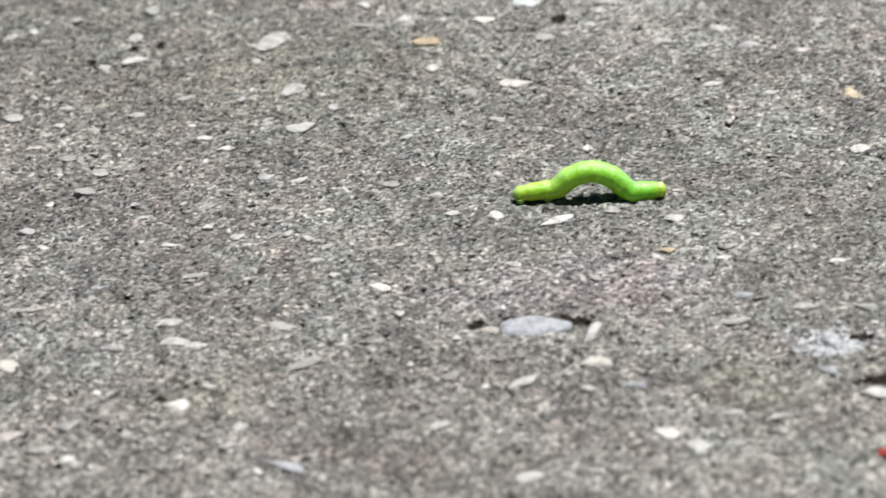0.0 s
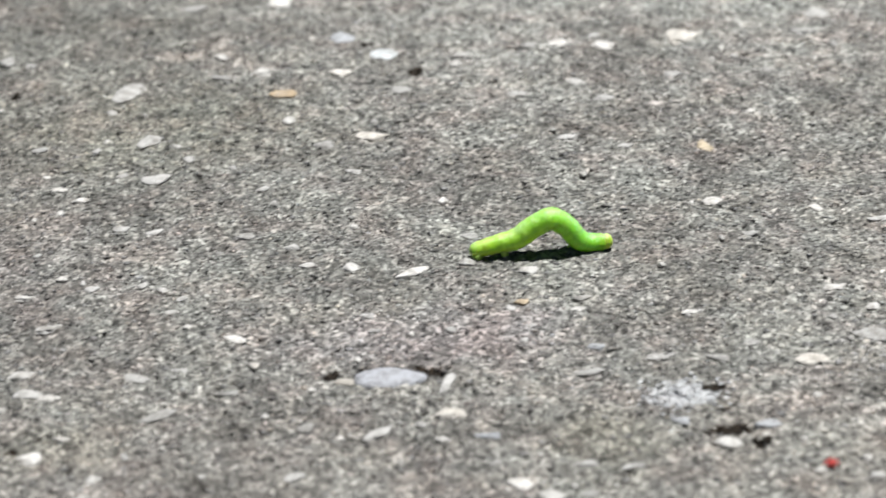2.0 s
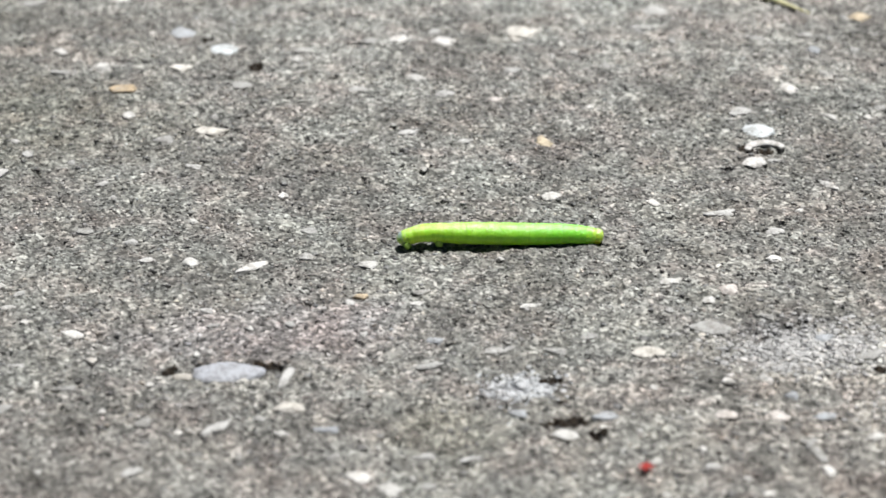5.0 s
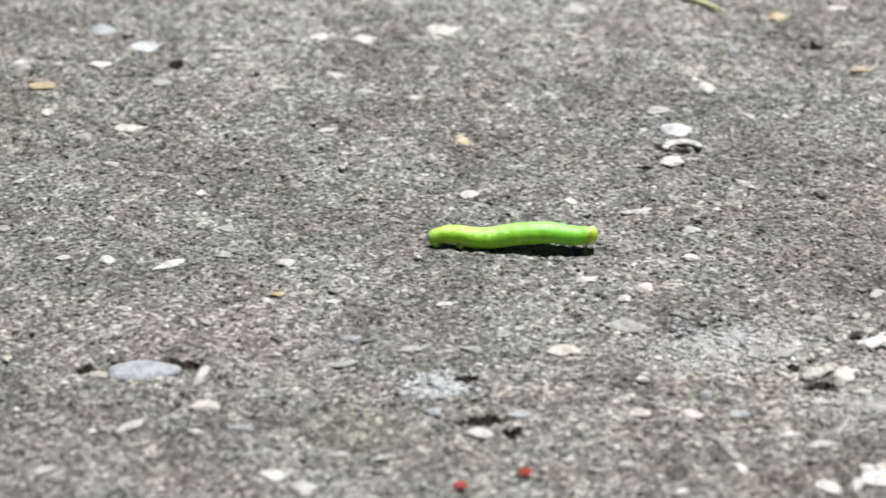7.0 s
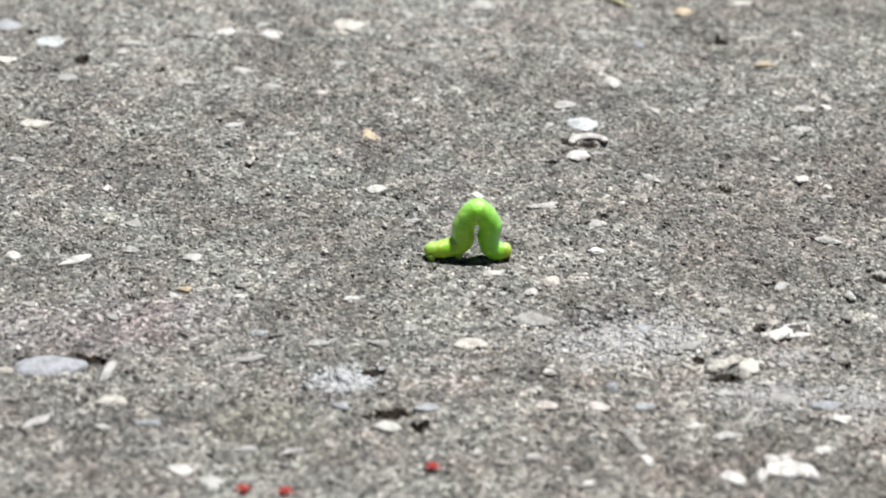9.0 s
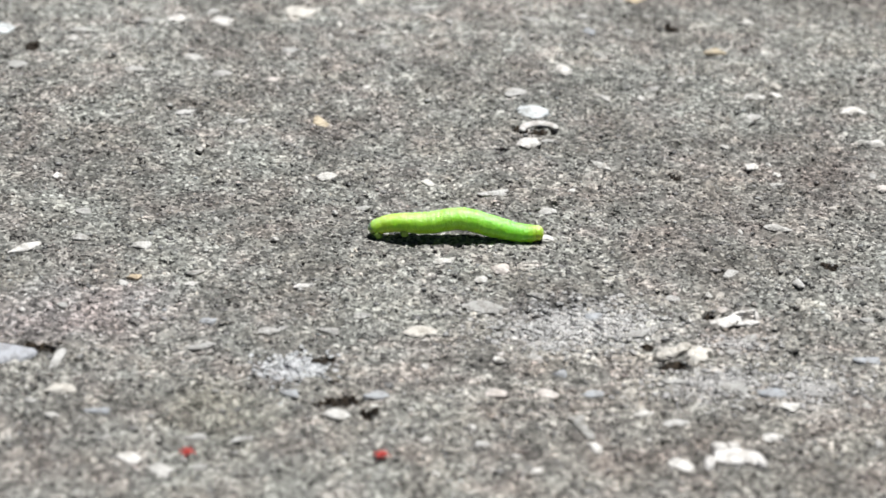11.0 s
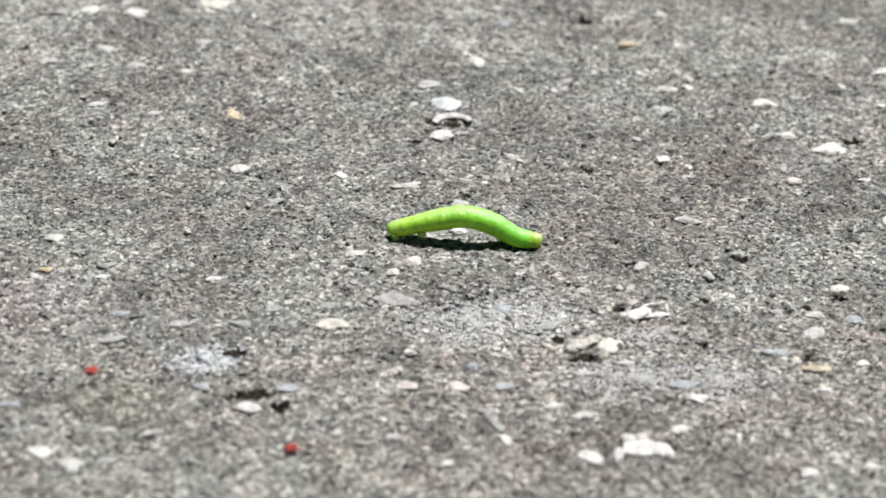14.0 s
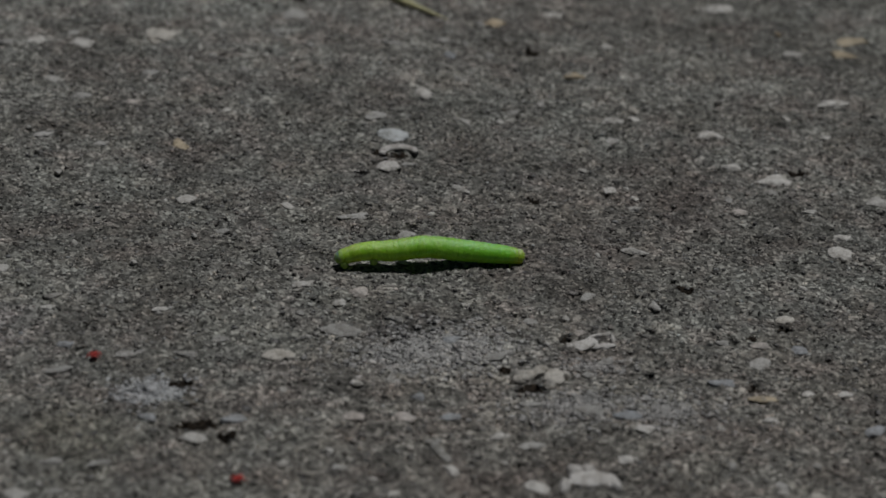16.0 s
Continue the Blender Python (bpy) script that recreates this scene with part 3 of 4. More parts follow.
PINK_B = [
    (56.3, 57.1, 2.1, 3.0), (103.8, -24.3, 1.8, 1.5), (76.1, -41.5, 3.0, 2.2), (70.0, -40.4, 2.8, 1.9),
]
ORANGE_B = [
    (168.6, 72.6, 1.0, 1.6),
]
# long stones: what they are, place, length, width and turn in degrees
LONG = [
    ("grey", 17.8, -24.6, 5.0, 1.2, 66), ("grey", 8.6, -35.4, 4.5, 1.7, 44), ("grey", -17.8, -27.9, 4.6, 2.0, 25), ("white", 99.0, 20.0, 3.3, 0.9, -51),
    ("grey", 78.2, -50.2, 5.3, 1.0, -76), ("white", 78.7, -54.5, 2.3, 0.9, -69), ("blue", -19.9, -50.2, 5.3, 1.4, -30), ("grey", -48.0, -44.2, 3.6, 1.3, 12),
    ("white", -46.3, 68.9, 4.3, 1.7, 19), ("grey", -25.0, 72.9, 7.0, 3.6, 55), ("white", 118.4, -2.7, 3.7, 0.9, -27), ("white", 109.1, 59.7, 3.1, 1.1, -63), ("white", 105.6, 44.5, 4.0, 1.3, -56),
]
WHITE = WHITE_A + WHITE_B + WHITE_C + WHITE_D + WHITE_E + WHITE_F + WHITE_G
GREY = GREY_A + GREY_B + GREY_C + GREY_D + GREY_E + GREY_F + GREY_G
PITS, HOLLOWS = PITS + PITS_B, HOLLOWS + HOLLOWS_B + HOLLOWS_C
CREAM, BLUE, PINK, ORANGE = CREAM + CREAM_B, BLUE + BLUE_B, PINK + PINK_B, ORANGE + ORANGE_B


def steps(near, far, fine, limit):
    """Grid lines: close together from near to far, then ever wider out to the limit."""
    lines = list(np.arange(near, far, fine))
    low, high, gap = near, far, fine
    outer_low, outer_high = [], [far]
    while high < limit:
        gap *= 1.35
        low, high = low - gap, high + gap
        outer_low.append(low)
        outer_high.append(high)
    return outer_low[::-1] + lines + outer_high


CELL = 10.0
NEAR_PITS = {}
for pit in [(*p, 2.2) for p in PITS] + [(*h, 0.9) for h in HOLLOWS]:
    for i in (-1, 0, 1):
        for j in (-1, 0, 1):
            NEAR_PITS.setdefault((math.floor(pit[0] / CELL) + i, math.floor(pit[1] / CELL) + j), []).append(pit)


def swell(x, y):
    """The height of the concrete without its sand, pores and pits."""
    return MM * (0.36 * noise.noise(Vector((x * 95, y * 95, 0.3))) + 0.30 * noise.noise(Vector((x * 330, y * 330, 2.1))))


def relief(x, y):
    """The height of the worn concrete: shallow swells, sand-sized roughness, pores and the larger pits."""
    z = swell(x, y) / MM
    z += 0.35 * noise.noise(Vector((x * 800, y * 800, 5.2))) + 0.16 * noise.noise(Vector((x * 1700, y * 1700, 3.4)))
    pore = noise.noise(Vector((x * 620, y * 620, 7.7)))
    z -= min(0.45, 3.0 * max(0.0, pore - 0.34))
    for px, py, length, width, deep in NEAR_PITS.get((math.floor(x / MM / CELL), math.floor(y / MM / CELL)), ()):
        if abs(x / MM - px) < length and abs(y / MM - py) < width:
            d = math.hypot((x / MM - px) / (0.5 * length), (y / MM - py) / (0.5 * width))
            d += 0.45 * noise.noise(Vector((x * 700, y * 700, 9.0))) + 0.2 * noise.noise(Vector((x * 1900, y * 1900, 4.0)))
            z -= deep * max(0.0, 1 - max(d, 0.0) ** 3)
    return z * MM


def build_ground():
    xs, ys = steps(-0.080, 0.205, 0.00042, 2000.0), steps(-0.074, 0.130, 0.00042, 2000.0)
    verts = []
    for y in ys:
        for x in xs:
            inside = -0.09 < x < 0.22 and -0.085 < y < 0.14
            verts.append((x, y, relief(x, y) if inside else 0.0))
    w = len(xs)
    faces = [(j * w + i, j * w + i + 1, (j + 1) * w + i + 1, (j + 1) * w + i) for j in range(len(ys) - 1) for i in range(w - 1)]
    me = mesh_of("ground", verts, faces, MORTAR, True)
    me.materials.append(SOIL)
    lines_x, lines_y = np.array(xs) / MM, np.array(ys) / MM
    for px, py, length, width in PITS:
        for j in np.nonzero(abs(lines_y - py) < 0.5 * width)[0]:
            for i in np.nonzero(abs(lines_x - px) < 0.5 * length)[0]:
                if math.hypot((lines_x[i] - px) / (0.5 * length), (lines_y[j] - py) / (0.5 * width)) < 0.85:
                    me.polygons[int(j) * (w - 1) + int(i)].material_index = 1
    ob = new("ground", me)
    return tagged(ob, "worn grey concrete with exposed sand and pebbles in sunlight", "ground", kind="structure")


def scatter(name, count, sizes, material, parent, seed, area=(-0.074, 0.200, -0.070, 0.124), flat=0.55, avoid=True, oval=False, lift=0.0):
    """Many angular grains bedded in the ground, joined in one mesh."""
    rng = np.random.default_rng(seed)
    corners = np.array([(1, 0, 0), (-1, 0, 0), (0, 1, 0), (0, -1, 0), (0, 0, 1), (0, 0, -1)], float)
    tri = np.array([(0, 2, 4), (2, 1, 4), (1, 3, 4), (3, 0, 4), (2, 0, 5), (1, 2, 5), (3, 1, 5), (0, 3, 5)])
    if oval:
        turn, far = rng.uniform(0, 2 * math.pi, count), np.minimum(0.36 * np.abs(rng.normal(size=count)), 1.0)
        x, y = MM * (area[0] + far * area[2] * np.cos(turn)), MM * (area[1] + far * area[3] * np.sin(turn))
    else:
        x, y = rng.uniform(area[0], area[1], count), rng.uniform(area[2], area[3], count)
    keep = np.ones(count, bool)
    if avoid:
        for px, py, length, width in PITS:
            keep &= np.hypot((x / MM - px) / (0.5 * length), (y / MM - py) / (0.5 * width)) > 0.9
    x, y = x[keep], y[keep]
    n = len(x)
    size = MM * 0.5 * (sizes[0] + (sizes[1] - sizes[0]) * rng.power(0.55, n))
    q = rng.normal(size=(n, 4))
    q /= np.linalg.norm(q, axis=1)[:, None]
    a, b, c, d = q.T
    rot = np.stack([np.stack([1 - 2 * (c * c + d * d), 2 * (b * c - a * d), 2 * (b * d + a * c)], -1),
                    np.stack([2 * (b * c + a * d), 1 - 2 * (b * b + d * d), 2 * (c * d - a * b)], -1),
                    np.stack([2 * (b * d - a * c), 2 * (c * d + a * b), 1 - 2 * (b * b + c * c)], -1)], 1)
    shape = corners[None] * rng.uniform(0.6, 1.35, (n, 6, 1)) * rng.uniform(0.6, 1.3, (n, 1, 3)) + rng.uniform(-0.2, 0.2, (n, 6, 3))
    v = np.einsum("nij,nkj->nki", rot, shape) * size[:, None, None]
    v[:, :, 2] *= flat
    base = np.array([max(relief(i, j), swell(i, j)) if oval else relief(i, j) for i, j in zip(x, y)])
    v += np.stack([x, y, base + lift - rng.uniform(0.0, 0.6, n) * size * flat], -1)[:, None]
    me = bpy.data.meshes.new(name)
    me.vertices.add(n * 6)
    me.vertices.foreach_set("co", v.ravel())
    f = (tri[None] + 6 * np.arange(n)[:, None, None]).reshape(-1)
    me.loops.add(len(f))
    me.loops.foreach_set("vertex_index", f)
    me.polygons.add(len(f) // 3)
    me.polygons.foreach_set("loop_start", np.arange(0, len(f), 3))
    me.update(calc_edges=True)
    me.materials.append(material)
    ob = new(name, me)
    ob.parent = parent
    return ob


def bed(ob, x, y, length, width, high, turn, lift=0.04):
    """Sets a stone into the ground so that about its upper half shows."""
    ob.matrix_basis = pose(x * MM, y * MM, swell(x * MM, y * MM) + lift * MM, 0, 0, turn) @ Matrix.Diagonal((0.5 * length * MM, 0.5 * width * MM, 0.5 * high * MM, 1))


PEBBLES = {
    "white": "small white quartz pebble half sunk in the concrete",
    "cream": "small cream limestone pebble half sunk in the concrete",
    "blue": "small pale blue-grey pebble half sunk in the concrete",
    "orange": "small ochre orange pebble lying on the concrete",
    "ice": "pale bluish white pebble lying beside a shell-like sliver",
    "tan": "small tan pebble half sunk in the concrete",
    "pink": "small pinkish white pebble half sunk in the concrete",
}


LONG_PEBBLES = {"white": "narrow white pebble half sunk in the concrete", "blue": "narrow blue-grey pebble half sunk in the concrete"}


def build_stones(ground):
    rng = random.Random(5)
    kinds = [("white", WHITE), ("cream", CREAM), ("grey", GREY), ("blue", BLUE), ("orange", ORANGE), ("pink", PINK), ("tan", TAN), ("ice", ICE)]
    shapes = {}
    for kind, places in kinds:
        shapes[kind] = [lump("stone", 7 * len(kind) + k, STONE[kind], 3, 0.3 if kind == "ice" else 0.5, True, 0 if kind == "ice" else 4) for k in range(9)]
        for x, y, length, width in places:
            if kind == "grey":
                stone = part("stone", rng.choice(shapes[kind]), ground)
            else:
                stone = tagged(new("pebble", rng.choice(shapes[kind])), PEBBLES[kind], "pebble", kind + " pebbles")
            high = min(0.65 + 0.13 * min(length, width), 1.25)
            bed(stone, x, y, 1.14 * length, 1.05 * width, high, rng.uniform(-14, 14))
    for kind, x, y, length, width, turn in LONG:
        shape = lump("stone", 90 + len(bpy.data.meshes), STONE[kind], 3, 0.35, True, 2)
        stone = part("stone", shape, ground) if kind == "grey" else tagged(new("pebble", shape), LONG_PEBBLES[kind], "pebble", kind + " pebbles")
        bed(stone, x, y, 1.12 * length, max(1.4, 1.15 * width), 0.9, turn, 0.08)
    slab = tagged(new("pebble", lump("pebble", 5, STONE["slab"], 3, 0.12)), "large smooth blue-grey pebble bedded in the concrete beside a dark pit", "pebble")
    for v in slab.data.vertices:  # it narrows towards one end
        v.co.y *= 1.0 - 0.28 * max(0.0, v.co.x) + 0.05 * min(0.0, v.co.x)
    bed(slab, 10.9, -22.4, 9.2, 4.4, 1.5, -4)
    slab.matrix_basis = slab.matrix_basis @ pose(0, 0, 0, 7)


def build_patches(ground):
    """Places where pale bluish aggregate lies bare, almost flush with the mortar."""
    for seed, px, py, length, width, count, material in ((31, 84.0, -25.6, 17.5, 10.0, 1500, PALE_GRIT), (33, 98.0, -42.5, 16.0, 7.0, 420, PALE_GRIT), (34, 109.0, -45.0, 11.0, 8.0, 300, PALE_GRIT), (35, 103.0, -33.0, 9.0, 4.0, 140, PALE_GRIT), (32, 46.3, -30.6, 7.0, 5.0, 560, BLUISH_GRIT)):
        ob = scatter("pale_grit", 2 * count, (0.5, 1.25), material, ground, seed, (px, py, length, width), 0.24, True, True, 0.03 * MM)
        tagged(ob, "patch of bare pale grit in the mortar", kind="stuff")


def gathered(name, label, category, x, y):
    """A stone of several lobes, standing at its own base."""
    stone = tagged(new(name), label, category)
    stone.matrix_basis = pose(x * MM, y * MM, swell(x * MM, y * MM))
    return stone


def joined(stone, name, data, x, y, length, width, high, turn, lift=0.04):
    lobe = part(name, data, stone)
    bed(lobe, x, y, length, width, high, turn, lift)
    lobe.matrix_basis = stone.matrix_basis.inverted() @ lobe.matrix_basis


def build_chips():
    """Odd pale pieces: a flat chip with a notch, a knobbly lump, a pitted stone and a bent shell-like sliver."""
    chip = gathered("stone_chip", "flat chalk-white stone chip with a notched end", "stone chip", 104.4, -27.2)
    for seed, facets, x, y, length, width, turn in ((33, 3, 103.2, -27.5, 4.6, 2.7, 8), (35, 0, 106.2, -25.5, 4.2, 1.1, 12), (37, 0, 105.8, -28.2, 3.4, 1.5, 2), (39, 2, 104.6, -26.6, 2.0, 2.2, 30), (36, 0, 107.6, -26.6, 0.8, 2.6, -10)):
        joined(chip, "lobe", lump("lobe", seed, STONE["chalk"], 3, 0.4, True, facets), x, y, length, width, 1.1, turn)
    splinter = tagged(new("stone_splinter", lump("stone_splinter", 38, STONE["white"], 3, 0.4, True, 3)), "narrow white stone splinter lying on the concrete", "stone chip")
    bed(splinter, 15.7, 6.3, 6.4, 2.0, 1.0, 36, 0.08)
    fragment = gathered("stone_fragment", "knobbly chalk-white stone fragment lying on the concrete", "stone", 94.6, -58.0)
    for k, (dx, dy, length, width) in enumerate(((-0.1, -1.2, 5.6, 3.4), (1.7, -2.0, 3.2, 3.0), (-1.3, 1.2, 2.3, 2.8), (-3.6, -2.2, 2.8, 1.6), (0.2, 1.0, 2.0, 1.9), (2.4, -3.2, 1.6, 1.4))):
        joined(fragment, "knob", lump("knob", 41 + k, STONE["chalk"], 3, 0.28), 94.6 + dx, -58.0 + dy, length, width, 1.8, 20 * k)
    clod = gathered("stone_cluster", "pitted cream stone with dark soil in its hollows", "stone", 95.0, -35.0)
    for k, (x, y, length, width) in enumerate(((93.3, -34.5, 2.7, 2.1), (95.3, -34.1, 2.3, 1.4), (97.1, -35.4, 3.0, 2.2), (95.9, -36.9, 2.0, 1.5), (92.1, -35.2, 1.3, 1.4), (98.4, -35.0, 1.3, 1.1))):
        joined(clod, "knob", lump("knob", 51 + k, STONE["cream"], 3, 0.55, True, 4), x, y, 1.3 * length, 1.25 * width, 1.5, 25 * k, 0.3)
    arc = [(2.35 * math.cos(a), 1.7 * math.sin(a) - 0.9, 0.4 + 0.25 * math.sin(a)) for a in (math.pi * k / 12 for k in range(13))]
    sliver = tube("shell_sliver", [[c * MM for c in p] for p in arc], [MM * (0.4 + 0.32 * math.sin(math.pi * (k + 0.4) / 13)) for k in range(13)], STONE["chalk"])
    shell = tagged(new("shell_sliver", sliver), "bent white shell-like sliver lying on the concrete", "shell")
    lower = tagged(new("pebble", lump("pebble", 44, STONE["chalk"], 3, 0.4, True, 3)), "chalk-white pebble lying beside a shell-like sliver", "pebble", "white pebbles")
    bed(lower, 90.3, 29.4, 3.8, 3.2, 1.2, 10)
    shell.matrix_basis = pose(93.0 * MM, 34.2 * MM, swell(93.0 * MM, 34.2 * MM) + 0.1 * MM) @ Matrix.Diagonal((1.1, 1.1, 0.6, 1))


def build_soil(ground):
    """Dark crumbs lying in the pits."""
    rng = random.Random(11)
    shapes = [lump("soil_crumb", 61 + k, SOIL, 1, 0.5, False) for k in range(3)]
    for px, py, length, width in PITS:
        for _ in range(16):
            a, r = rng.uniform(0, 6.28), rng.uniform(0, 0.5)
            crumb = part("soil_crumb", rng.choice(shapes), ground)
            x, y, s = px + r * length * math.cos(a), py + r * width * math.sin(a), rng.uniform(0.5, 1.1)
            crumb.matrix_basis = pose(x * MM, y * MM, max(relief(x * MM, y * MM), -0.9 * MM) + 0.15 * s * MM, rng.uniform(0, 90), rng.uniform(0, 90), rng.uniform(0, 360)) @ Matrix.Diagonal((0.5 * s * MM,) * 3 + (1,))


def build_stem():
    stem = tagged(new("dry_stem"), "dry yellow-green grass stem lying on the concrete", "plant stem")
    path, n = [], 24
    for k in range(n):
        u = k / (n - 1)
        path.append((MM * (90.5 + 22.9 * u + 0.25 * math.sin(6 * u)), MM * (122.0 - 37.7 * u + 0.25 * math.sin(6 * u)), MM * (0.85 - 0.3 * u)))
    part("stalk", tube("stalk", path, [MM * (0.85 if k < 17 else 0.85 - 0.11 * (k - 16)) for k in range(n)], STRAW), stem)
    part("leaf_sheath", tube("leaf_sheath", [(x, y, z + 0.0002) for x, y, z in path[8:14]], [MM * r for r in (0.9, 1.0, 1.04, 1.02, 0.98, 0.88)], STRAW), stem)


# ---- the caterpillar ----
PIECES = 36
POSTURES = []


def bend(t, *points):
    """One posture: the middle line of the body from its hind end to its head, in millimetres."""
    p = np.array([2 * np.array(points[0]) - points[1], *points, 2 * np.array(points[-1]) - points[-2]]) * MM
    line = []
    for k in range(1, len(p) - 2):
        for u in np.linspace(0, 1, 24, endpoint=False):
            a, b, c, d = p[k - 1], p[k], p[k + 1], p[k + 2]
            line.append(0.5 * (2 * b + (c - a) * u + (2 * a - 5 * b + 4 * c - d) * u * u + (3 * b - a - 3 * c + d) * u ** 3))
    line = np.array([*line, p[-2]])
    run = np.r_[0, np.cumsum(np.linalg.norm(np.diff(line, axis=0), axis=1))]
    at = (np.arange(PIECES) + 0.5) / PIECES * run[-1]
    middle = np.stack([np.interp(at, run, line[:, k]) for k in range(3)], 1)
    step = 0.6 * run[-1] / PIECES
    ahead = np.stack([np.interp(np.minimum(at + step, run[-1]), run, line[:, k]) - np.interp(np.maximum(at - step, 0), run, line[:, k]) for k in range(3)], 1)
    poses, side = [], None
    for m, a in zip(middle, ahead):
        x = Vector(a).normalized()
        if side is None:
            side = Vector((0, 0, 1)).cross(x)
        side = (side - x * side.dot(x)).normalized()
        up = x.cross(side)
        poses.append(Matrix.Translation(m) @ Matrix((x, side, up)).transposed().to_4x4())
    POSTURES.append((t, poses))


def build_caterpillar():
    thing = tagged(new("caterpillar"), "bright lime green looper caterpillar crawling over the concrete", "caterpillar")
    radius, half, length = 1.48 * MM, 0.85 * MM, 24.0 * MM

    def girth(u):
        """The body's width along its length: narrower hind end, tapering a little towards the head."""
        u = min(1.0, max(0.0, u))
        wide = 1.0 - 0.32 * (1 - u / 0.36) ** 1.5 if u < 0.36 else 1.0
        if u < 0.05:
            wide *= math.sqrt(max(0.04, 1 - ((0.05 - u) / 0.051) ** 2))
        wide *= 1 + 0.05 * max(0.0, math.sin(math.pi * (u - 0.22) / 0.6) if 0.22 < u < 0.82 else 0.0)
        wide *= 1 + 0.016 * math.cos(2 * math.pi * 12 * u + math.pi)
        if u > 0.93:
            wide *= math.sqrt(max(0.05, 1 - ((u - 0.93) / 0.072) ** 2))
        return wide if u < 0.66 else wide * (1.0 - 0.27 * ((u - 0.66) / 0.34) ** 2)

    pieces = []
    for k in range(PIECES):
        u = (k + 0.5) / PIECES
        shape = []
        for x in (-1, -0.8, -0.6, -0.4, -0.2, 0, 0.2, 0.4, 0.6, 0.8, 1):
            v = u + x * half / length
            if v > -0.001:
                shape.append((x * half, radius * girth(v) - MM * (0.05 * x * x + 0.12 * x ** 6)))
        last = k == PIECES - 1
        if last:
            shape = [(x * MM, r * MM) for x, r in ((-1.1, 0.75), (-0.8, 1.0), (-0.5, 1.09), (-0.15, 1.06), (0.1, 0.95), (0.3, 0.74), (0.43, 0.48), (0.48, 0.14))]
        piece = part("head" if last else "body_segment", lathe("head" if last else "body_segment", shape, SKIN, 24), thing, "pale yellowish head" if last else "")
        mix = min(1.0, max(0.0, (u - 0.1) / 0.7))
        piece.color = (0.41 - 0.16 * mix, 0.81 - 0.02 * mix, 0.011, 1)
        fold = (0.97, 1.06, 0.98)[k % 3]
        piece.color = (piece.color[0] * fold, piece.color[1] * (0.5 + 0.5 * fold), piece.color[2] * fold * fold, 1)
        if k == 0:
            piece.color = (0.30, 0.48, 0.06, 1)
        if 0 < k < 5:
            piece.color = ((0.38, 0.68, 0.020, 1), (0.43, 0.76, 0.017, 1), (0.45, 0.79, 0.015, 1), (0.43, 0.80, 0.013, 1))[k - 1]
        if k > PIECES - 4:
            piece.color = ((0.31, 0.77, 0.012, 1), (0.38, 0.75, 0.015, 1), (0.45, 0.66, 0.024, 1))[k - PIECES + 3]
        pieces.append(piece)
    # mouth and eyes on the head
    mouth = part("mouth", lump("mouth", 71, LIP_PINK, 2, 0.15), pieces[-1], "pinkish mouth parts")
    mouth.matrix_basis = pose(0.27 * MM, 0, -0.3 * MM) @ Matrix.Diagonal((0.2 * MM, 0.34 * MM, 0.26 * MM, 1))
    eye = lump("eye", 72, EYE_DARK, 1, 0.05)
    for s in (-1, 1):
        part("eye", eye, pieces[-1]).matrix_basis = pose(0.05 * MM, s * 0.82 * MM, 0.0) @ Matrix.Diagonal((0.12 * MM,) * 3 + (1,))
    # three pairs of small legs behind the head, two pairs of stout ones at the hind end
    leg = lathe("leg", [(0, 0.24 * MM), (0.35 * MM, 0.2 * MM), (0.7 * MM, 0.12 * MM), (0.85 * MM, 0.04 * MM)], LEG_GREEN, 8)
    stout = lathe("proleg", [(0, 0.75 * MM), (0.4 * MM, 0.66 * MM), (0.75 * MM, 0.52 * MM), (0.98 * MM, 0.5 * MM), (1.08 * MM, 0.25 * MM)], LEG_GREEN, 10)
    for k in (PIECES - 3, PIECES - 6, PIECES - 9):
        for s in (-1, 1):
            part("leg", leg, pieces[k]).matrix_basis = pose(0, s * 0.6 * MM, -0.9 * MM, 0, 80, s * 18)
    for k in (1, 7):
        for s in (-1, 1):
            part("proleg", stout, pieces[k]).matrix_basis = pose(0, s * 0.5 * MM, (-0.7 if k > 1 else -0.35) * MM, 0, 86, s * 22) @ Matrix.Diagonal((1.0, 1.0, 1.0, 1.0) if k > 1 else (1.05, 0.95, 0.95, 1.0))
    return thing, pieces


# ---- red mites ----
def build_mite(like=None):
    if like:
        return copy_thing(like, pose(0, 0, 0))
    mite = tagged(new("red_mite"), "tiny bright red mite wandering over the concrete", "mite", "red mites")
    body = part("body", lump("body", 81, MITE_RED, 2, 0.12), mite)
    body.matrix_basis = pose(0, 0, 0.35 * MM) @ Matrix.Diagonal((0.66 * MM, 0.44 * MM, 0.29 * MM, 1))
    snout = part("snout", lump("snout", 82, MITE_RED, 1, 0.1), mite)
    snout.matrix_basis = pose(0.75 * MM, 0, 0.3 * MM) @ Matrix.Diagonal((0.25 * MM, 0.2 * MM, 0.18 * MM, 1))
    limb = tube("leg", [(0, 0, 0), (0.28 * MM, 0, 0.12 * MM), (0.6 * MM, 0, -0.28 * MM)], [0.07 * MM, 0.06 * MM, 0.03 * MM], MITE_RED, 6)
    for s in (-1, 1):
        for k in range(4):
            part("leg", limb, mite).matrix_basis = pose((0.45 - 0.28 * k) * MM, s * 0.35 * MM, 0.33 * MM, 0, 0, s * (40 + 32 * k))
    return mite


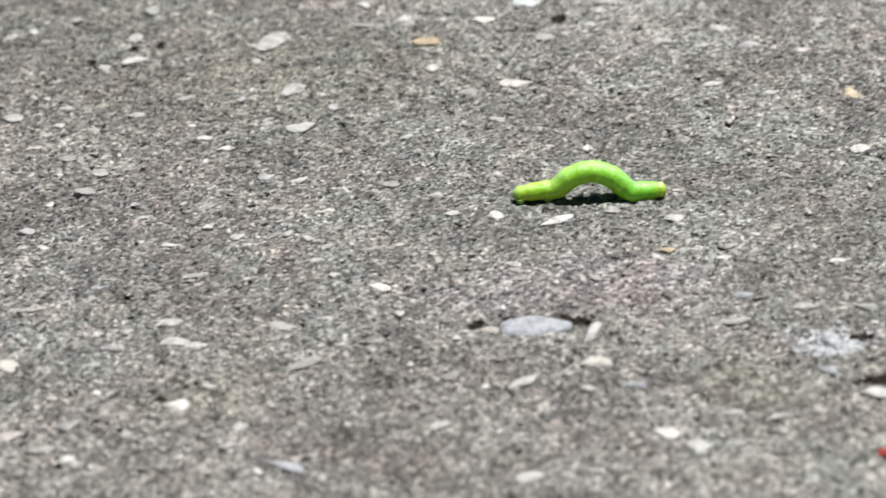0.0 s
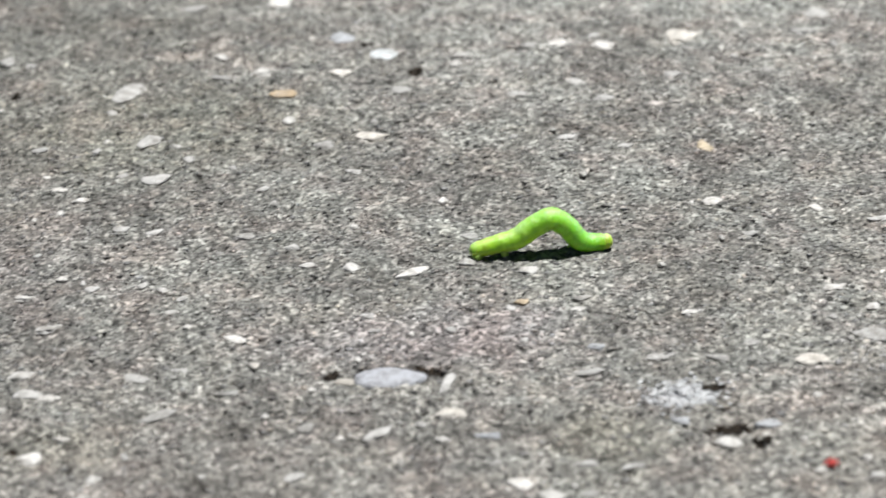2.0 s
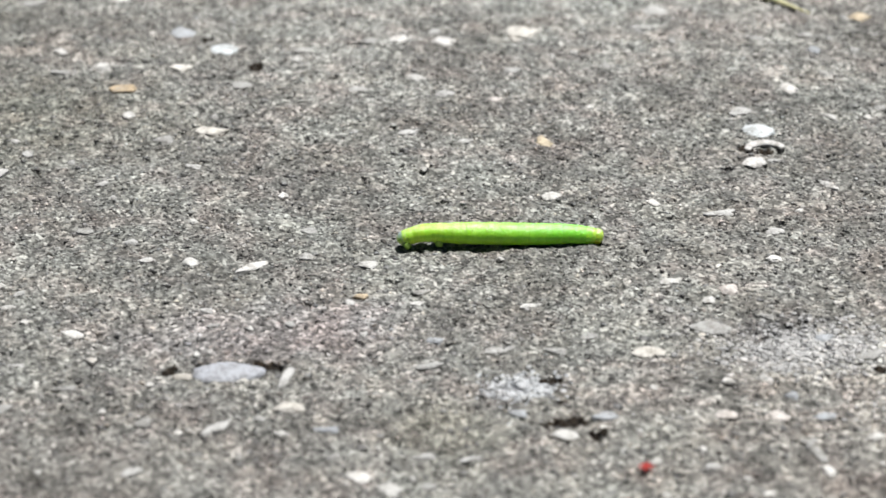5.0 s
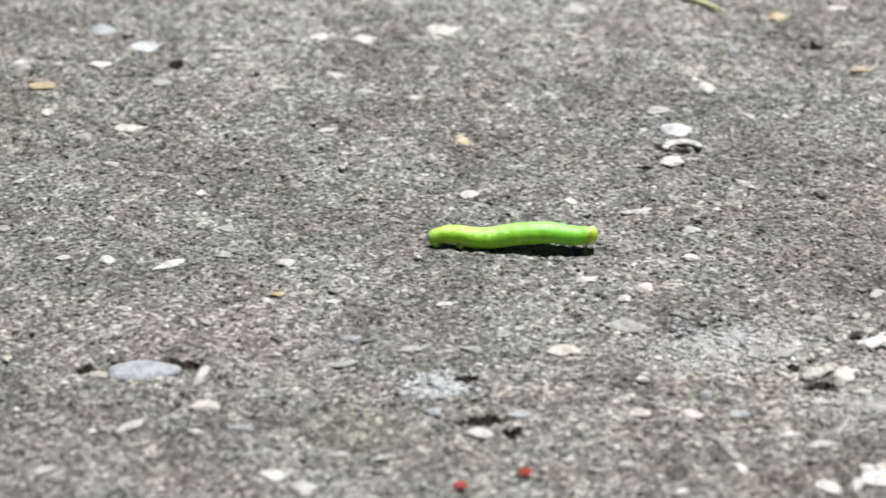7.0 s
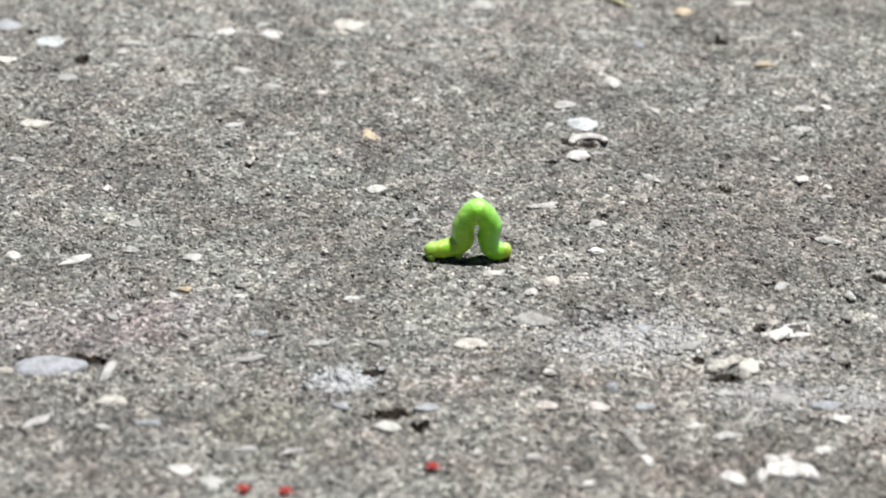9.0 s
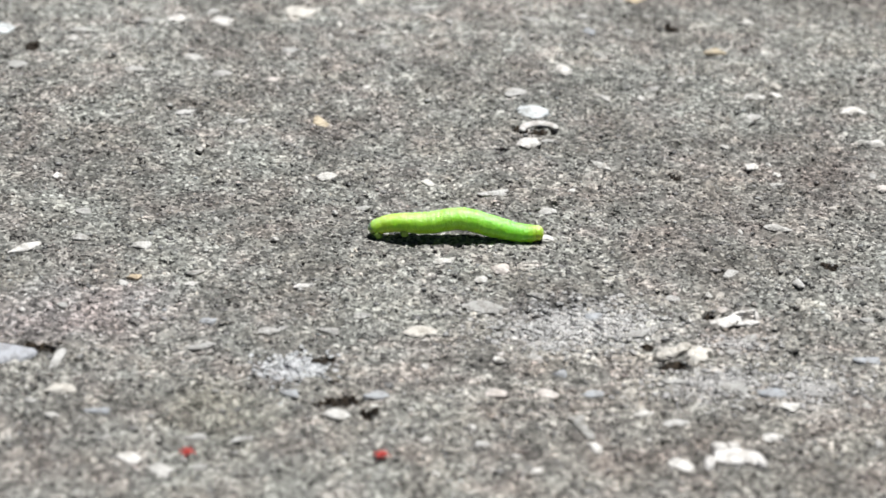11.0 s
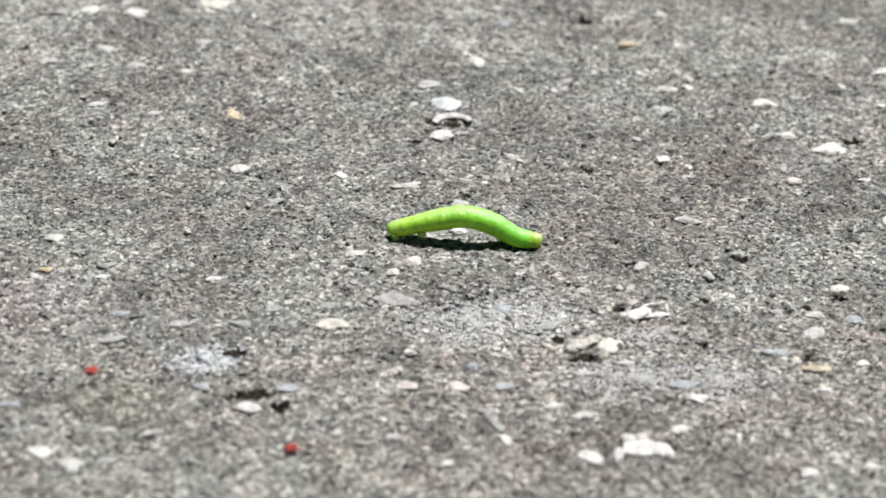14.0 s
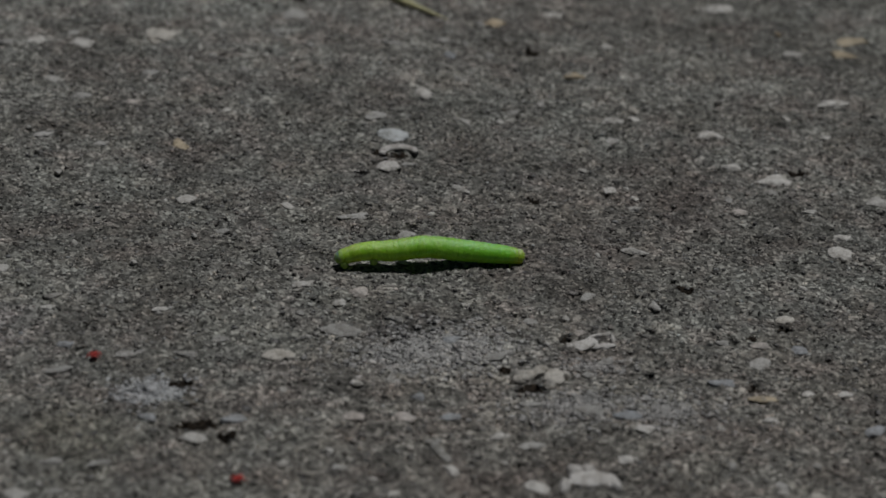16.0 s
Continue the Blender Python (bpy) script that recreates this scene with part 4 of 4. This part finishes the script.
ground = build_ground()
scatter("grit", 190000, (0.3, 1.0), GRIT, ground, 21, flat=0.42)
tagged(bpy.data.objects["grit"], "grey sand and grit set in the mortar", kind="stuff")
scatter("coarse_grit", 8000, (0.7, 1.4), COARSE_GRIT, ground, 22, flat=0.22)
tagged(bpy.data.objects["coarse_grit"], "coarse grey grit set in the mortar", kind="stuff")
build_stem()
caterpillar, pieces = build_caterpillar()
mites = [build_mite()]
mites += [build_mite(mites[0]) for _ in range(3)]
build_patches(ground)
build_chips()
build_soil(ground)
build_stones(ground)


def crawl():
    """The caterpillar's postures, hind end first."""
    bend(0.00, (9.9, 12.3, 1.3), (12.9, 12.2, 1.7), (15.8, 12.0, 2.1), (18.0, 11.9, 3.7), (20.7, 11.8, 4.4), (23.4, 11.6, 3.5), (25.8, 11.5, 1.3), (27.7, 11.4, 1.2), (30.6, 11.3, 1.3))
    bend(0.20, (10.3, 13.0, 1.3), (13.7, 12.6, 2.1), (17.6, 12.2, 2.2), (22.6, 11.7, 3.3), (26.5, 11.3, 2.8), (29.3, 11.1, 1.5), (32.3, 10.7, 1.3))
    bend(0.50, (10.9, 12.2, 3.3), (14.4, 12.1, 2.8), (18.0, 12.0, 2.6), (22.6, 11.8, 2.2), (26.8, 11.6, 1.9), (31.1, 11.3, 1.7), (34.3, 11.0, 1.4))
    bend(0.70, (15.7, 12.1, 1.2), (18.7, 12.1, 1.9), (22.3, 12.0, 2.0), (26.5, 11.9, 3.4), (29.8, 11.9, 1.6), (32.3, 11.8, 1.2), (35.5, 11.8, 1.3))
    bend(1.00, (22.4, 8.8, 1.3), (24.8, 9.3, 2.8), (26.8, 9.8, 4.6), (27.8, 10.0, 6.4), (29.5, 10.4, 7.3), (31.2, 10.9, 5.6), (31.2, 10.9, 3.2), (32.1, 11.1, 1.2), (35.9, 12.0, 1.3))
    bend(1.20, (22.9, 9.4, 1.3), (26.1, 9.6, 1.8), (28.3, 9.8, 2.9), (28.9, 9.8, 5.4), (31.0, 10.0, 6.8), (33.0, 10.2, 5.0), (32.4, 10.1, 2.5), (33.6, 10.2, 1.2), (36.2, 10.4, 1.3))
    bend(1.50, (22.8, 9.6, 1.3), (26.2, 9.8, 2.0), (28.5, 10.0, 3.3), (29.5, 10.0, 5.8), (31.6, 10.1, 7.1), (33.6, 10.3, 5.2), (33.2, 10.2, 2.8), (34.3, 10.3, 1.2), (37.2, 10.5, 1.3))
    bend(1.70, (22.9, 9.4, 1.2), (26.3, 9.6, 2.2), (29.1, 9.7, 3.3), (30.9, 9.8, 5.7), (32.7, 10.0, 7.1), (34.5, 10.1, 5.3), (34.9, 10.1, 2.7), (36.1, 10.1, 1.2), (39.2, 10.3, 1.2))
    bend(2.00, (23.5, 9.2, 1.2), (27.0, 9.3, 2.0), (30.0, 9.4, 2.7), (32.4, 9.5, 4.3), (34.8, 9.5, 5.3), (36.9, 9.6, 3.9), (38.5, 9.6, 1.9), (40.3, 9.7, 1.2), (43.0, 9.8, 1.3))
    bend(2.20, (23.4, 8.7, 1.2), (27.1, 8.8, 2.0), (30.7, 8.9, 2.8), (33.3, 9.0, 4.1), (35.6, 9.1, 4.4), (38.1, 9.2, 2.9), (40.4, 9.3, 1.2), (44.6, 9.4, 1.2))
    bend(2.50, (23.4, 8.9, 1.3), (26.6, 9.0, 2.4), (31.3, 9.1, 2.5), (36.0, 9.2, 3.2), (40.3, 9.2, 2.1), (43.9, 9.3, 1.2), (47.0, 9.4, 1.3))
    bend(2.70, (23.5, 9.0, 1.3), (26.6, 9.0, 2.5), (31.3, 9.0, 2.5), (36.3, 9.0, 2.9), (40.6, 9.1, 2.3), (45.0, 9.1, 1.7), (48.3, 9.1, 1.3))
    bend(3.00, (23.7, 9.6, 1.3), (27.1, 9.5, 2.3), (31.4, 9.5, 2.2), (36.4, 9.4, 2.0), (41.4, 9.3, 1.8), (45.7, 9.2, 1.7), (50.0, 9.1, 1.2))
    bend(3.20, (28.5, 11.0, 1.3), (32.1, 10.7, 1.2), (36.4, 10.2, 1.2), (41.0, 9.8, 2.6), (44.6, 9.4, 1.4), (47.1, 9.2, 1.2), (50.5, 8.8, 1.3))
    bend(3.50, (34.2, 9.6, 1.3), (37.3, 9.6, 2.7), (40.1, 9.5, 4.7), (42.3, 9.5, 5.9), (44.4, 9.4, 4.0), (45.5, 9.4, 1.6), (47.3, 9.4, 1.2), (50.7, 9.3, 1.3))
    bend(3.70, (35.5, 8.2, 1.3), (38.2, 8.4, 2.7), (40.1, 8.6, 4.1), (41.3, 8.6, 6.3), (43.5, 8.8, 7.0), (45.4, 9.0, 5.1), (45.4, 9.0, 2.6), (46.9, 9.1, 1.2), (50.4, 9.4, 1.3))
    bend(4.00, (35.9, 9.6, 1.3), (39.3, 9.3, 1.9), (42.2, 9.1, 3.1), (43.9, 8.9, 5.8), (45.7, 8.8, 6.9), (47.7, 8.6, 5.3), (48.2, 8.6, 3.0), (49.9, 8.4, 1.6), (52.8, 8.2, 1.2))
    bend(4.20, (35.5, 9.3, 1.3), (39.2, 9.1, 1.5), (42.2, 8.8, 1.8), (44.9, 8.7, 3.9), (47.4, 8.5, 5.0), (49.9, 8.3, 3.5), (51.3, 8.2, 1.4), (52.8, 8.1, 1.2), (55.7, 7.9, 1.3))
    bend(4.50, (35.5, 9.3, 1.2), (39.5, 9.0, 2.0), (43.4, 8.7, 2.8), (46.2, 8.5, 4.1), (48.7, 8.3, 4.4), (51.5, 8.1, 2.9), (54.0, 7.9, 1.2), (58.5, 7.5, 1.2))
    bend(4.80, (35.5, 9.3, 1.3), (38.8, 9.0, 2.5), (43.7, 8.6, 2.5), (49.1, 8.1, 2.9), (53.6, 7.8, 2.3), (58.2, 7.4, 1.7), (61.8, 7.1, 1.3))
    bend(5.00, (35.5, 9.3, 1.3), (39.1, 9.0, 2.3), (43.7, 8.6, 2.2), (49.1, 8.1, 2.0), (54.4, 7.6, 1.8), (59.1, 7.2, 1.7), (63.6, 6.8, 1.2))
    bend(5.20, (41.6, 8.2, 1.3), (45.3, 8.0, 1.2), (49.7, 7.7, 1.2), (54.4, 7.4, 2.6), (58.1, 7.1, 1.4), (60.6, 7.0, 1.2), (64.1, 6.7, 1.3))
    bend(5.40, (48.2, 7.1, 1.3), (51.2, 7.0, 2.7), (54.0, 6.9, 4.7), (56.1, 6.9, 5.9), (58.2, 6.8, 4.0), (59.3, 6.8, 1.6), (61.1, 6.8, 1.2), (64.3, 6.7, 1.3))
    bend(5.60, (50.8, 6.6, 1.3), (53.3, 6.6, 2.7), (55.1, 6.6, 4.1), (56.2, 6.6, 6.3), (58.1, 6.6, 7.0), (59.9, 6.7, 5.1), (59.9, 6.7, 2.6), (61.3, 6.7, 1.2), (64.5, 6.7, 1.3))
    bend(5.80, (50.8, 6.6, 1.3), (54.1, 6.5, 1.9), (56.8, 6.5, 3.1), (58.5, 6.5, 5.8), (60.2, 6.4, 6.9), (62.1, 6.4, 5.3), (62.6, 6.4, 3.0), (64.2, 6.4, 1.6), (67.0, 6.3, 1.2))
    bend(6.00, (50.8, 6.6, 1.3), (54.4, 6.5, 1.5), (57.3, 6.4, 1.8), (59.9, 6.3, 3.9), (62.2, 6.2, 5.0), (64.6, 6.1, 3.5), (66.0, 6.0, 1.4), (67.4, 6.0, 1.2), (70.2, 5.9, 1.3))
    bend(6.15, (50.8, 6.6, 1.3), (53.8, 6.5, 2.4), (58.0, 6.3, 2.5), (62.2, 6.1, 3.2), (66.1, 5.9, 2.1), (69.3, 5.7, 1.2), (72.1, 5.6, 1.3))
    bend(6.30, (50.8, 6.6, 1.3), (54.1, 6.4, 1.7), (58.4, 6.2, 1.9), (63.1, 6.0, 2.7), (67.4, 5.8, 1.3), (70.7, 5.6, 1.6), (72.6, 5.5, 3.3))
    bend(6.50, (50.8, 6.5, 1.3), (54.0, 6.5, 1.6), (58.8, 6.4, 1.5), (63.5, 6.4, 2.1), (67.9, 6.4, 2.0), (71.1, 6.4, 2.6), (73.6, 6.3, 4.6))
    bend(6.70, (51.0, 6.4, 1.3), (54.5, 6.7, 1.4), (58.9, 7.1, 1.2), (62.6, 7.5, 1.5), (66.3, 7.8, 3.2), (69.6, 8.1, 5.1), (70.9, 8.2, 8.6))
    bend(7.00, (50.8, 7.0, 1.3), (53.8, 6.4, 2.2), (58.4, 5.5, 1.7), (62.9, 4.6, 2.5), (67.1, 3.8, 2.8), (70.6, 3.1, 2.5), (73.4, 2.5, 2.9))
    bend(7.20, (51.3, 7.0, 1.2), (54.7, 6.3, 2.0), (58.9, 5.4, 1.8), (62.8, 4.5, 3.2), (66.2, 3.8, 4.5), (69.6, 3.0, 5.4), (72.5, 2.4, 6.3))
    bend(7.50, (51.0, 7.0, 1.2), (54.1, 5.5, 2.6), (58.1, 3.6, 2.5), (61.4, 2.0, 3.7), (64.7, 0.4, 4.7), (67.3, -0.9, 4.6), (68.6, -1.6, 4.4))
    bend(7.70, (51.0, 6.9, 1.3), (54.2, 5.6, 2.3), (58.3, 4.0, 2.7), (62.3, 2.4, 3.0), (66.1, 0.9, 2.3), (69.1, -0.3, 1.5), (71.5, -1.3, 1.3))
    bend(8.00, (51.1, 6.9, 1.3), (54.2, 5.7, 2.2), (58.6, 4.0, 2.6), (63.0, 2.3, 2.5), (66.8, 0.9, 1.8), (69.8, -0.2, 1.4), (72.2, -1.2, 1.3))
    bend(8.20, (52.7, 6.5, 3.3), (55.4, 5.5, 2.7), (59.5, 3.9, 2.0), (63.6, 2.3, 2.1), (67.6, 0.8, 1.6), (70.3, -0.3, 1.2), (73.0, -1.3, 1.2))
    bend(8.50, (58.7, 4.6, 1.3), (61.9, 3.7, 2.6), (64.6, 2.9, 4.6), (66.5, 2.3, 5.4), (68.1, 1.9, 4.0), (68.6, 1.7, 1.7), (70.2, 1.2, 1.2), (73.5, 0.3, 1.3))
    bend(8.70, (61.9, 1.2, 1.3), (64.3, 1.0, 2.2), (65.8, 0.8, 4.2), (66.6, 0.7, 6.3), (68.1, 0.6, 7.2), (69.8, 0.4, 5.9), (69.8, 0.4, 3.1), (70.7, 0.3, 1.2), (73.8, 0.0, 1.3))
    bend(9.00, (62.1, 0.4, 1.3), (64.8, 0.0, 1.6), (67.1, -0.2, 2.5), (67.35, -0.3, 5.3), (69.0, -0.6, 7.4), (70.8, -0.9, 5.4), (70.6, -0.8, 3.2), (71.4, -0.9, 1.4), (73.6, -1.2, 1.3))
    bend(9.20, (62.7, 1.6, 1.2), (65.4, 1.1, 2.5), (67.8, 0.7, 3.5), (68.8, 0.6, 5.9), (71.0, 0.2, 7.2), (73.0, -0.1, 5.6), (72.0, 0.0, 3.0), (71.7, 0.1, 1.5), (74.1, -0.3, 1.3))
    bend(9.50, (62.5, 1.8, 1.2), (65.6, 1.3, 2.2), (68.1, 0.9, 3.3), (69.7, 0.6, 5.7), (71.4, 0.3, 7.1), (73.0, 0.1, 5.3), (73.3, 0.0, 2.7), (74.4, -0.1, 1.2), (77.2, -0.6, 1.2))
    bend(9.80, (62.3, 2.0, 1.2), (65.6, 1.5, 2.0), (68.5, 1.0, 2.7), (70.8, 0.7, 4.3), (73.0, 0.3, 5.3), (75.1, 0.0, 3.9), (76.5, -0.2, 1.9), (78.3, -0.5, 1.2), (80.8, -0.9, 1.3))
    bend(10.10, (62.2, 2.2, 1.3), (65.3, 1.7, 2.2), (69.1, 1.1, 3.3), (72.8, 0.5, 5.0), (76.6, -0.1, 5.0), (79.7, -0.6, 5.1), (82.5, -1.1, 5.9))
    bend(10.40, (62.0, 2.5, 1.3), (65.2, 1.9, 2.2), (68.6, 1.4, 3.1), (72.1, 0.8, 4.7), (75.5, 0.2, 5.7), (79.4, -0.5, 5.3), (83.4, -1.1, 5.8))
    bend(10.70, (61.8, 2.7, 1.3), (65.2, 2.1, 2.3), (68.7, 1.4, 3.4), (72.2, 0.8, 4.2), (75.8, 0.2, 3.5), (79.4, -0.5, 1.7), (82.5, -1.1, 1.3))
    bend(11.00, (61.7, 2.9, 1.3), (64.9, 2.3, 2.4), (69.6, 1.5, 2.5), (74.2, 0.7, 3.2), (78.5, -0.1, 2.1), (82.1, -0.7, 1.2), (85.1, -1.3, 1.3))
    bend(11.30, (61.5, 3.1, 1.2), (64.9, 2.5, 1.9), (69.1, 1.8, 1.7), (74.0, 0.9, 1.9), (79.0, -0.0, 1.9), (83.2, -0.8, 1.5), (86.5, -1.4, 1.3))
    bend(11.50, (67.1, 2.2, 1.2), (70.4, 1.6, 1.7), (74.3, 0.8, 2.3), (77.7, 0.2, 3.6), (80.9, -0.5, 2.5), (83.5, -0.9, 1.3), (86.7, -1.6, 1.2))
    bend(11.70, (73.8, -0.1, 1.3), (76.3, -0.3, 2.8), (78.0, -0.4, 4.9), (80.4, -0.6, 6.7), (82.5, -0.8, 5.0), (82.3, -0.8, 2.6), (83.6, -0.9, 1.4), (87.1, -1.1, 1.2))
    bend(12.00, (75.5, -1.3, 1.3), (78.2, -1.4, 2.2), (80.4, -1.5, 3.4), (80.7, -1.5, 6.2), (82.2, -1.6, 7.7), (83.9, -1.6, 6.0), (83.6, -1.6, 3.3), (84.4, -1.6, 1.6), (86.9, -1.7, 1.3))
    bend(12.20, (75.6, -1.6, 1.3), (78.7, -1.2, 1.6), (81.0, -0.8, 2.7), (81.8, -0.7, 5.6), (83.8, -0.4, 7.2), (85.9, -0.1, 5.0), (86.1, -0.0, 2.4), (87.2, 0.1, 1.4), (90.0, 0.6, 1.2))
    bend(12.50, (75.7, -1.6, 1.2), (78.7, -1.9, 1.9), (81.7, -2.3, 2.6), (83.7, -2.5, 4.2), (86.4, -2.8, 4.9), (89.3, -3.2, 3.9), (92.1, -3.5, 2.1), (93.9, -3.7, 1.7), (96.2, -3.9, 2.2))
    bend(12.70, (75.8, -1.5, 1.3), (79.1, -1.8, 2.2), (82.9, -2.2, 3.3), (86.8, -2.6, 5.0), (90.7, -3.0, 5.0), (94.0, -3.4, 5.1), (96.9, -3.7, 5.9))
    bend(13.00, (75.8, -2.0, 1.3), (79.6, -1.0, 1.4), (83.1, 0.0, 1.7), (87.0, 1.1, 3.4), (90.9, 2.1, 4.2), (94.9, 3.2, 4.6), (98.2, 4.1, 5.9))
    bend(13.20, (76.0, -1.5, 1.3), (79.6, -0.4, 1.5), (83.2, 0.7, 1.8), (86.7, 1.8, 2.9), (90.8, 3.0, 3.2), (94.9, 4.3, 2.4), (97.9, 5.2, 2.9))
    bend(13.50, (75.9, -1.3, 1.2), (79.5, -0.7, 1.9), (83.3, -0.2, 2.3), (87.1, 0.4, 3.5), (90.9, 0.9, 4.0), (94.8, 1.5, 3.7), (98.9, 2.1, 3.8))
    bend(13.70, (75.8, -1.4, 1.3), (79.1, -1.6, 2.2), (82.7, -1.9, 3.1), (86.2, -2.2, 4.7), (89.8, -2.5, 5.7), (93.8, -2.8, 5.3), (97.9, -3.1, 5.8))
    bend(14.00, (75.6, -1.4, 1.3), (78.9, -2.4, 2.3), (82.2, -3.4, 3.4), (85.6, -4.5, 4.2), (89.0, -5.6, 3.5), (92.5, -6.7, 1.7), (95.6, -7.6, 1.3))
    bend(14.20, (75.9, -1.2, 1.3), (79.3, -2.3, 2.5), (82.7, -3.4, 3.5), (86.1, -4.4, 4.0), (89.5, -5.5, 3.3), (93.0, -6.6, 1.8), (95.8, -7.5, 1.2))
    bend(14.50, (75.3, -2.3, 1.5), (78.6, -1.0, 1.8), (81.6, -1.9, 3.0), (83.7, -3.6, 3.8), (84.2, -6.8, 4.2), (83.5, -9.7, 4.3), (81.8, -12.4, 4.6))
    bend(14.70, (75.5, -2.3, 1.5), (78.8, -1.4, 1.8), (82.1, -2.8, 2.8), (83.8, -6.4, 3.2), (84.3, -10.0, 2.6), (84.2, -12.7, 1.9), (83.1, -15.7, 1.4))
    bend(15.00, (75.6, -1.5, 1.2), (78.4, -3.0, 2.9), (81.9, -5.0, 3.8), (85.4, -6.9, 4.5), (87.6, -8.2, 3.7), (89.3, -9.2, 2.7), (90.7, -9.9, 3.5))
    bend(15.20, (75.7, -1.3, 1.3), (78.5, -2.5, 2.4), (82.2, -4.0, 3.2), (85.8, -5.4, 4.3), (88.8, -6.6, 3.5), (91.2, -7.6, 3.4), (94.2, -8.8, 4.4))
    bend(15.50, (75.6, -1.9, 1.3), (78.9, -2.2, 2.3), (83.2, -2.5, 2.6), (87.8, -2.8, 3.3), (92.2, -3.2, 2.5), (95.9, -3.4, 1.7), (99.7, -3.7, 1.2))
    bend(15.70, (75.6, -1.0, 1.3), (79.0, -1.4, 2.2), (83.3, -1.9, 2.7), (87.9, -2.4, 3.3), (92.3, -2.9, 2.6), (96.3, -3.4, 1.8), (100.6, -3.9, 1.3))
    bend(16.00, (75.7, -1.2, 1.3), (79.3, -1.6, 2.5), (83.6, -2.0, 2.6), (88.2, -2.5, 3.1), (92.9, -3.0, 2.5), (97.7, -3.5, 1.9), (101.8, -3.9, 1.3))


def motions():
    crawl()
    bases = []
    for t, poses in POSTURES:
        middle = sum((m.translation for m in poses), Vector()) / PIECES
        bases.append(pose(middle.x, middle.y, 0))
    times = [t for t, _ in POSTURES]
    sunk = pose(0, 0, -0.2 * MM)
    walk(caterpillar, [(t, sunk @ base) for t, base in zip(times, bases)])
    for k, piece in enumerate(pieces):
        walk(piece, [(t, base.inverted() @ poses[k]) for (t, poses), base in zip(POSTURES, bases)])

    def wander(mite, *rows):
        path = []
        for n, (t, x, y) in enumerate(rows):
            a, b = rows[max(n - 1, 0)], rows[min(n + 1, len(rows) - 1)]
            far = math.hypot(b[1] - a[1], b[2] - a[2])
            turn = math.degrees(math.atan2(b[2] - a[2], b[1] - a[1])) if far > 1.5 else (path[-1][3] if path else 150.0)
            if path:
                turn = path[-1][3] + max(-80, min(80, (turn - path[-1][3] + 180) % 360 - 180))
            path.append((t, x, y, turn))
        walk(mite, [(t, pose(x * MM, (y - 0.9) * MM, 0.2 * MM, 0, 0, turn)) for t, x, y, turn in path])

    wander(mites[0], (0.0, 48.3, -55.1), (0.5, 49.4, -54.6), (1.0, 49.7, -54.4), (1.5, 53.4, -56.1), (2.0, 55.4, -60.0), (3.0, 58.0, -68.0), (16.0, 60.0, -70.0))
    wander(mites[1], (0.0, 63.5, -44.0), (1.0, 61.9, -46.2), (1.5, 60.8, -48.1), (2.5, 60.7, -48.0), (4.0, 60.9, -47.7), (5.2, 57.0, -51.0), (6.5, 54.3, -52.0), (7.0, 53.6, -51.5), (9.0, 53.5, -51.7), (16.0, 53.4, -51.9))
    wander(mites[2], (0.0, 60.0, -66.0), (4.0, 58.0, -62.0), (5.5, 52.0, -56.0), (6.5, 48.4, -53.5), (7.0, 45.7, -53.3), (7.5, 42.5, -53.8), (8.0, 40.2, -53.0), (8.5, 34.2, -52.8), (9.0, 31.2, -53.3), (10.2, 31.5, -50.0), (11.5, 30.2, -45.1),
           (12.0, 25.5, -41.3), (12.5, 25.0, -40.8), (13.0, 25.6, -38.6), (13.5, 29.2, -34.6), (14.0, 32.3, -30.8), (14.5, 35.8, -27.0), (15.0, 37.1, -25.1), (15.5, 39.3, -22.6), (16.0, 40.5, -20.5))
    wander(mites[3], (0.0, 44.0, -75.0), (7.0, 42.0, -66.0), (8.5, 38.3, -58.4), (9.0, 35.9, -54.4), (9.6, 38.0, -60.0), (11.0, 42.0, -70.0), (16.0, 45.0, -74.0))


motions()
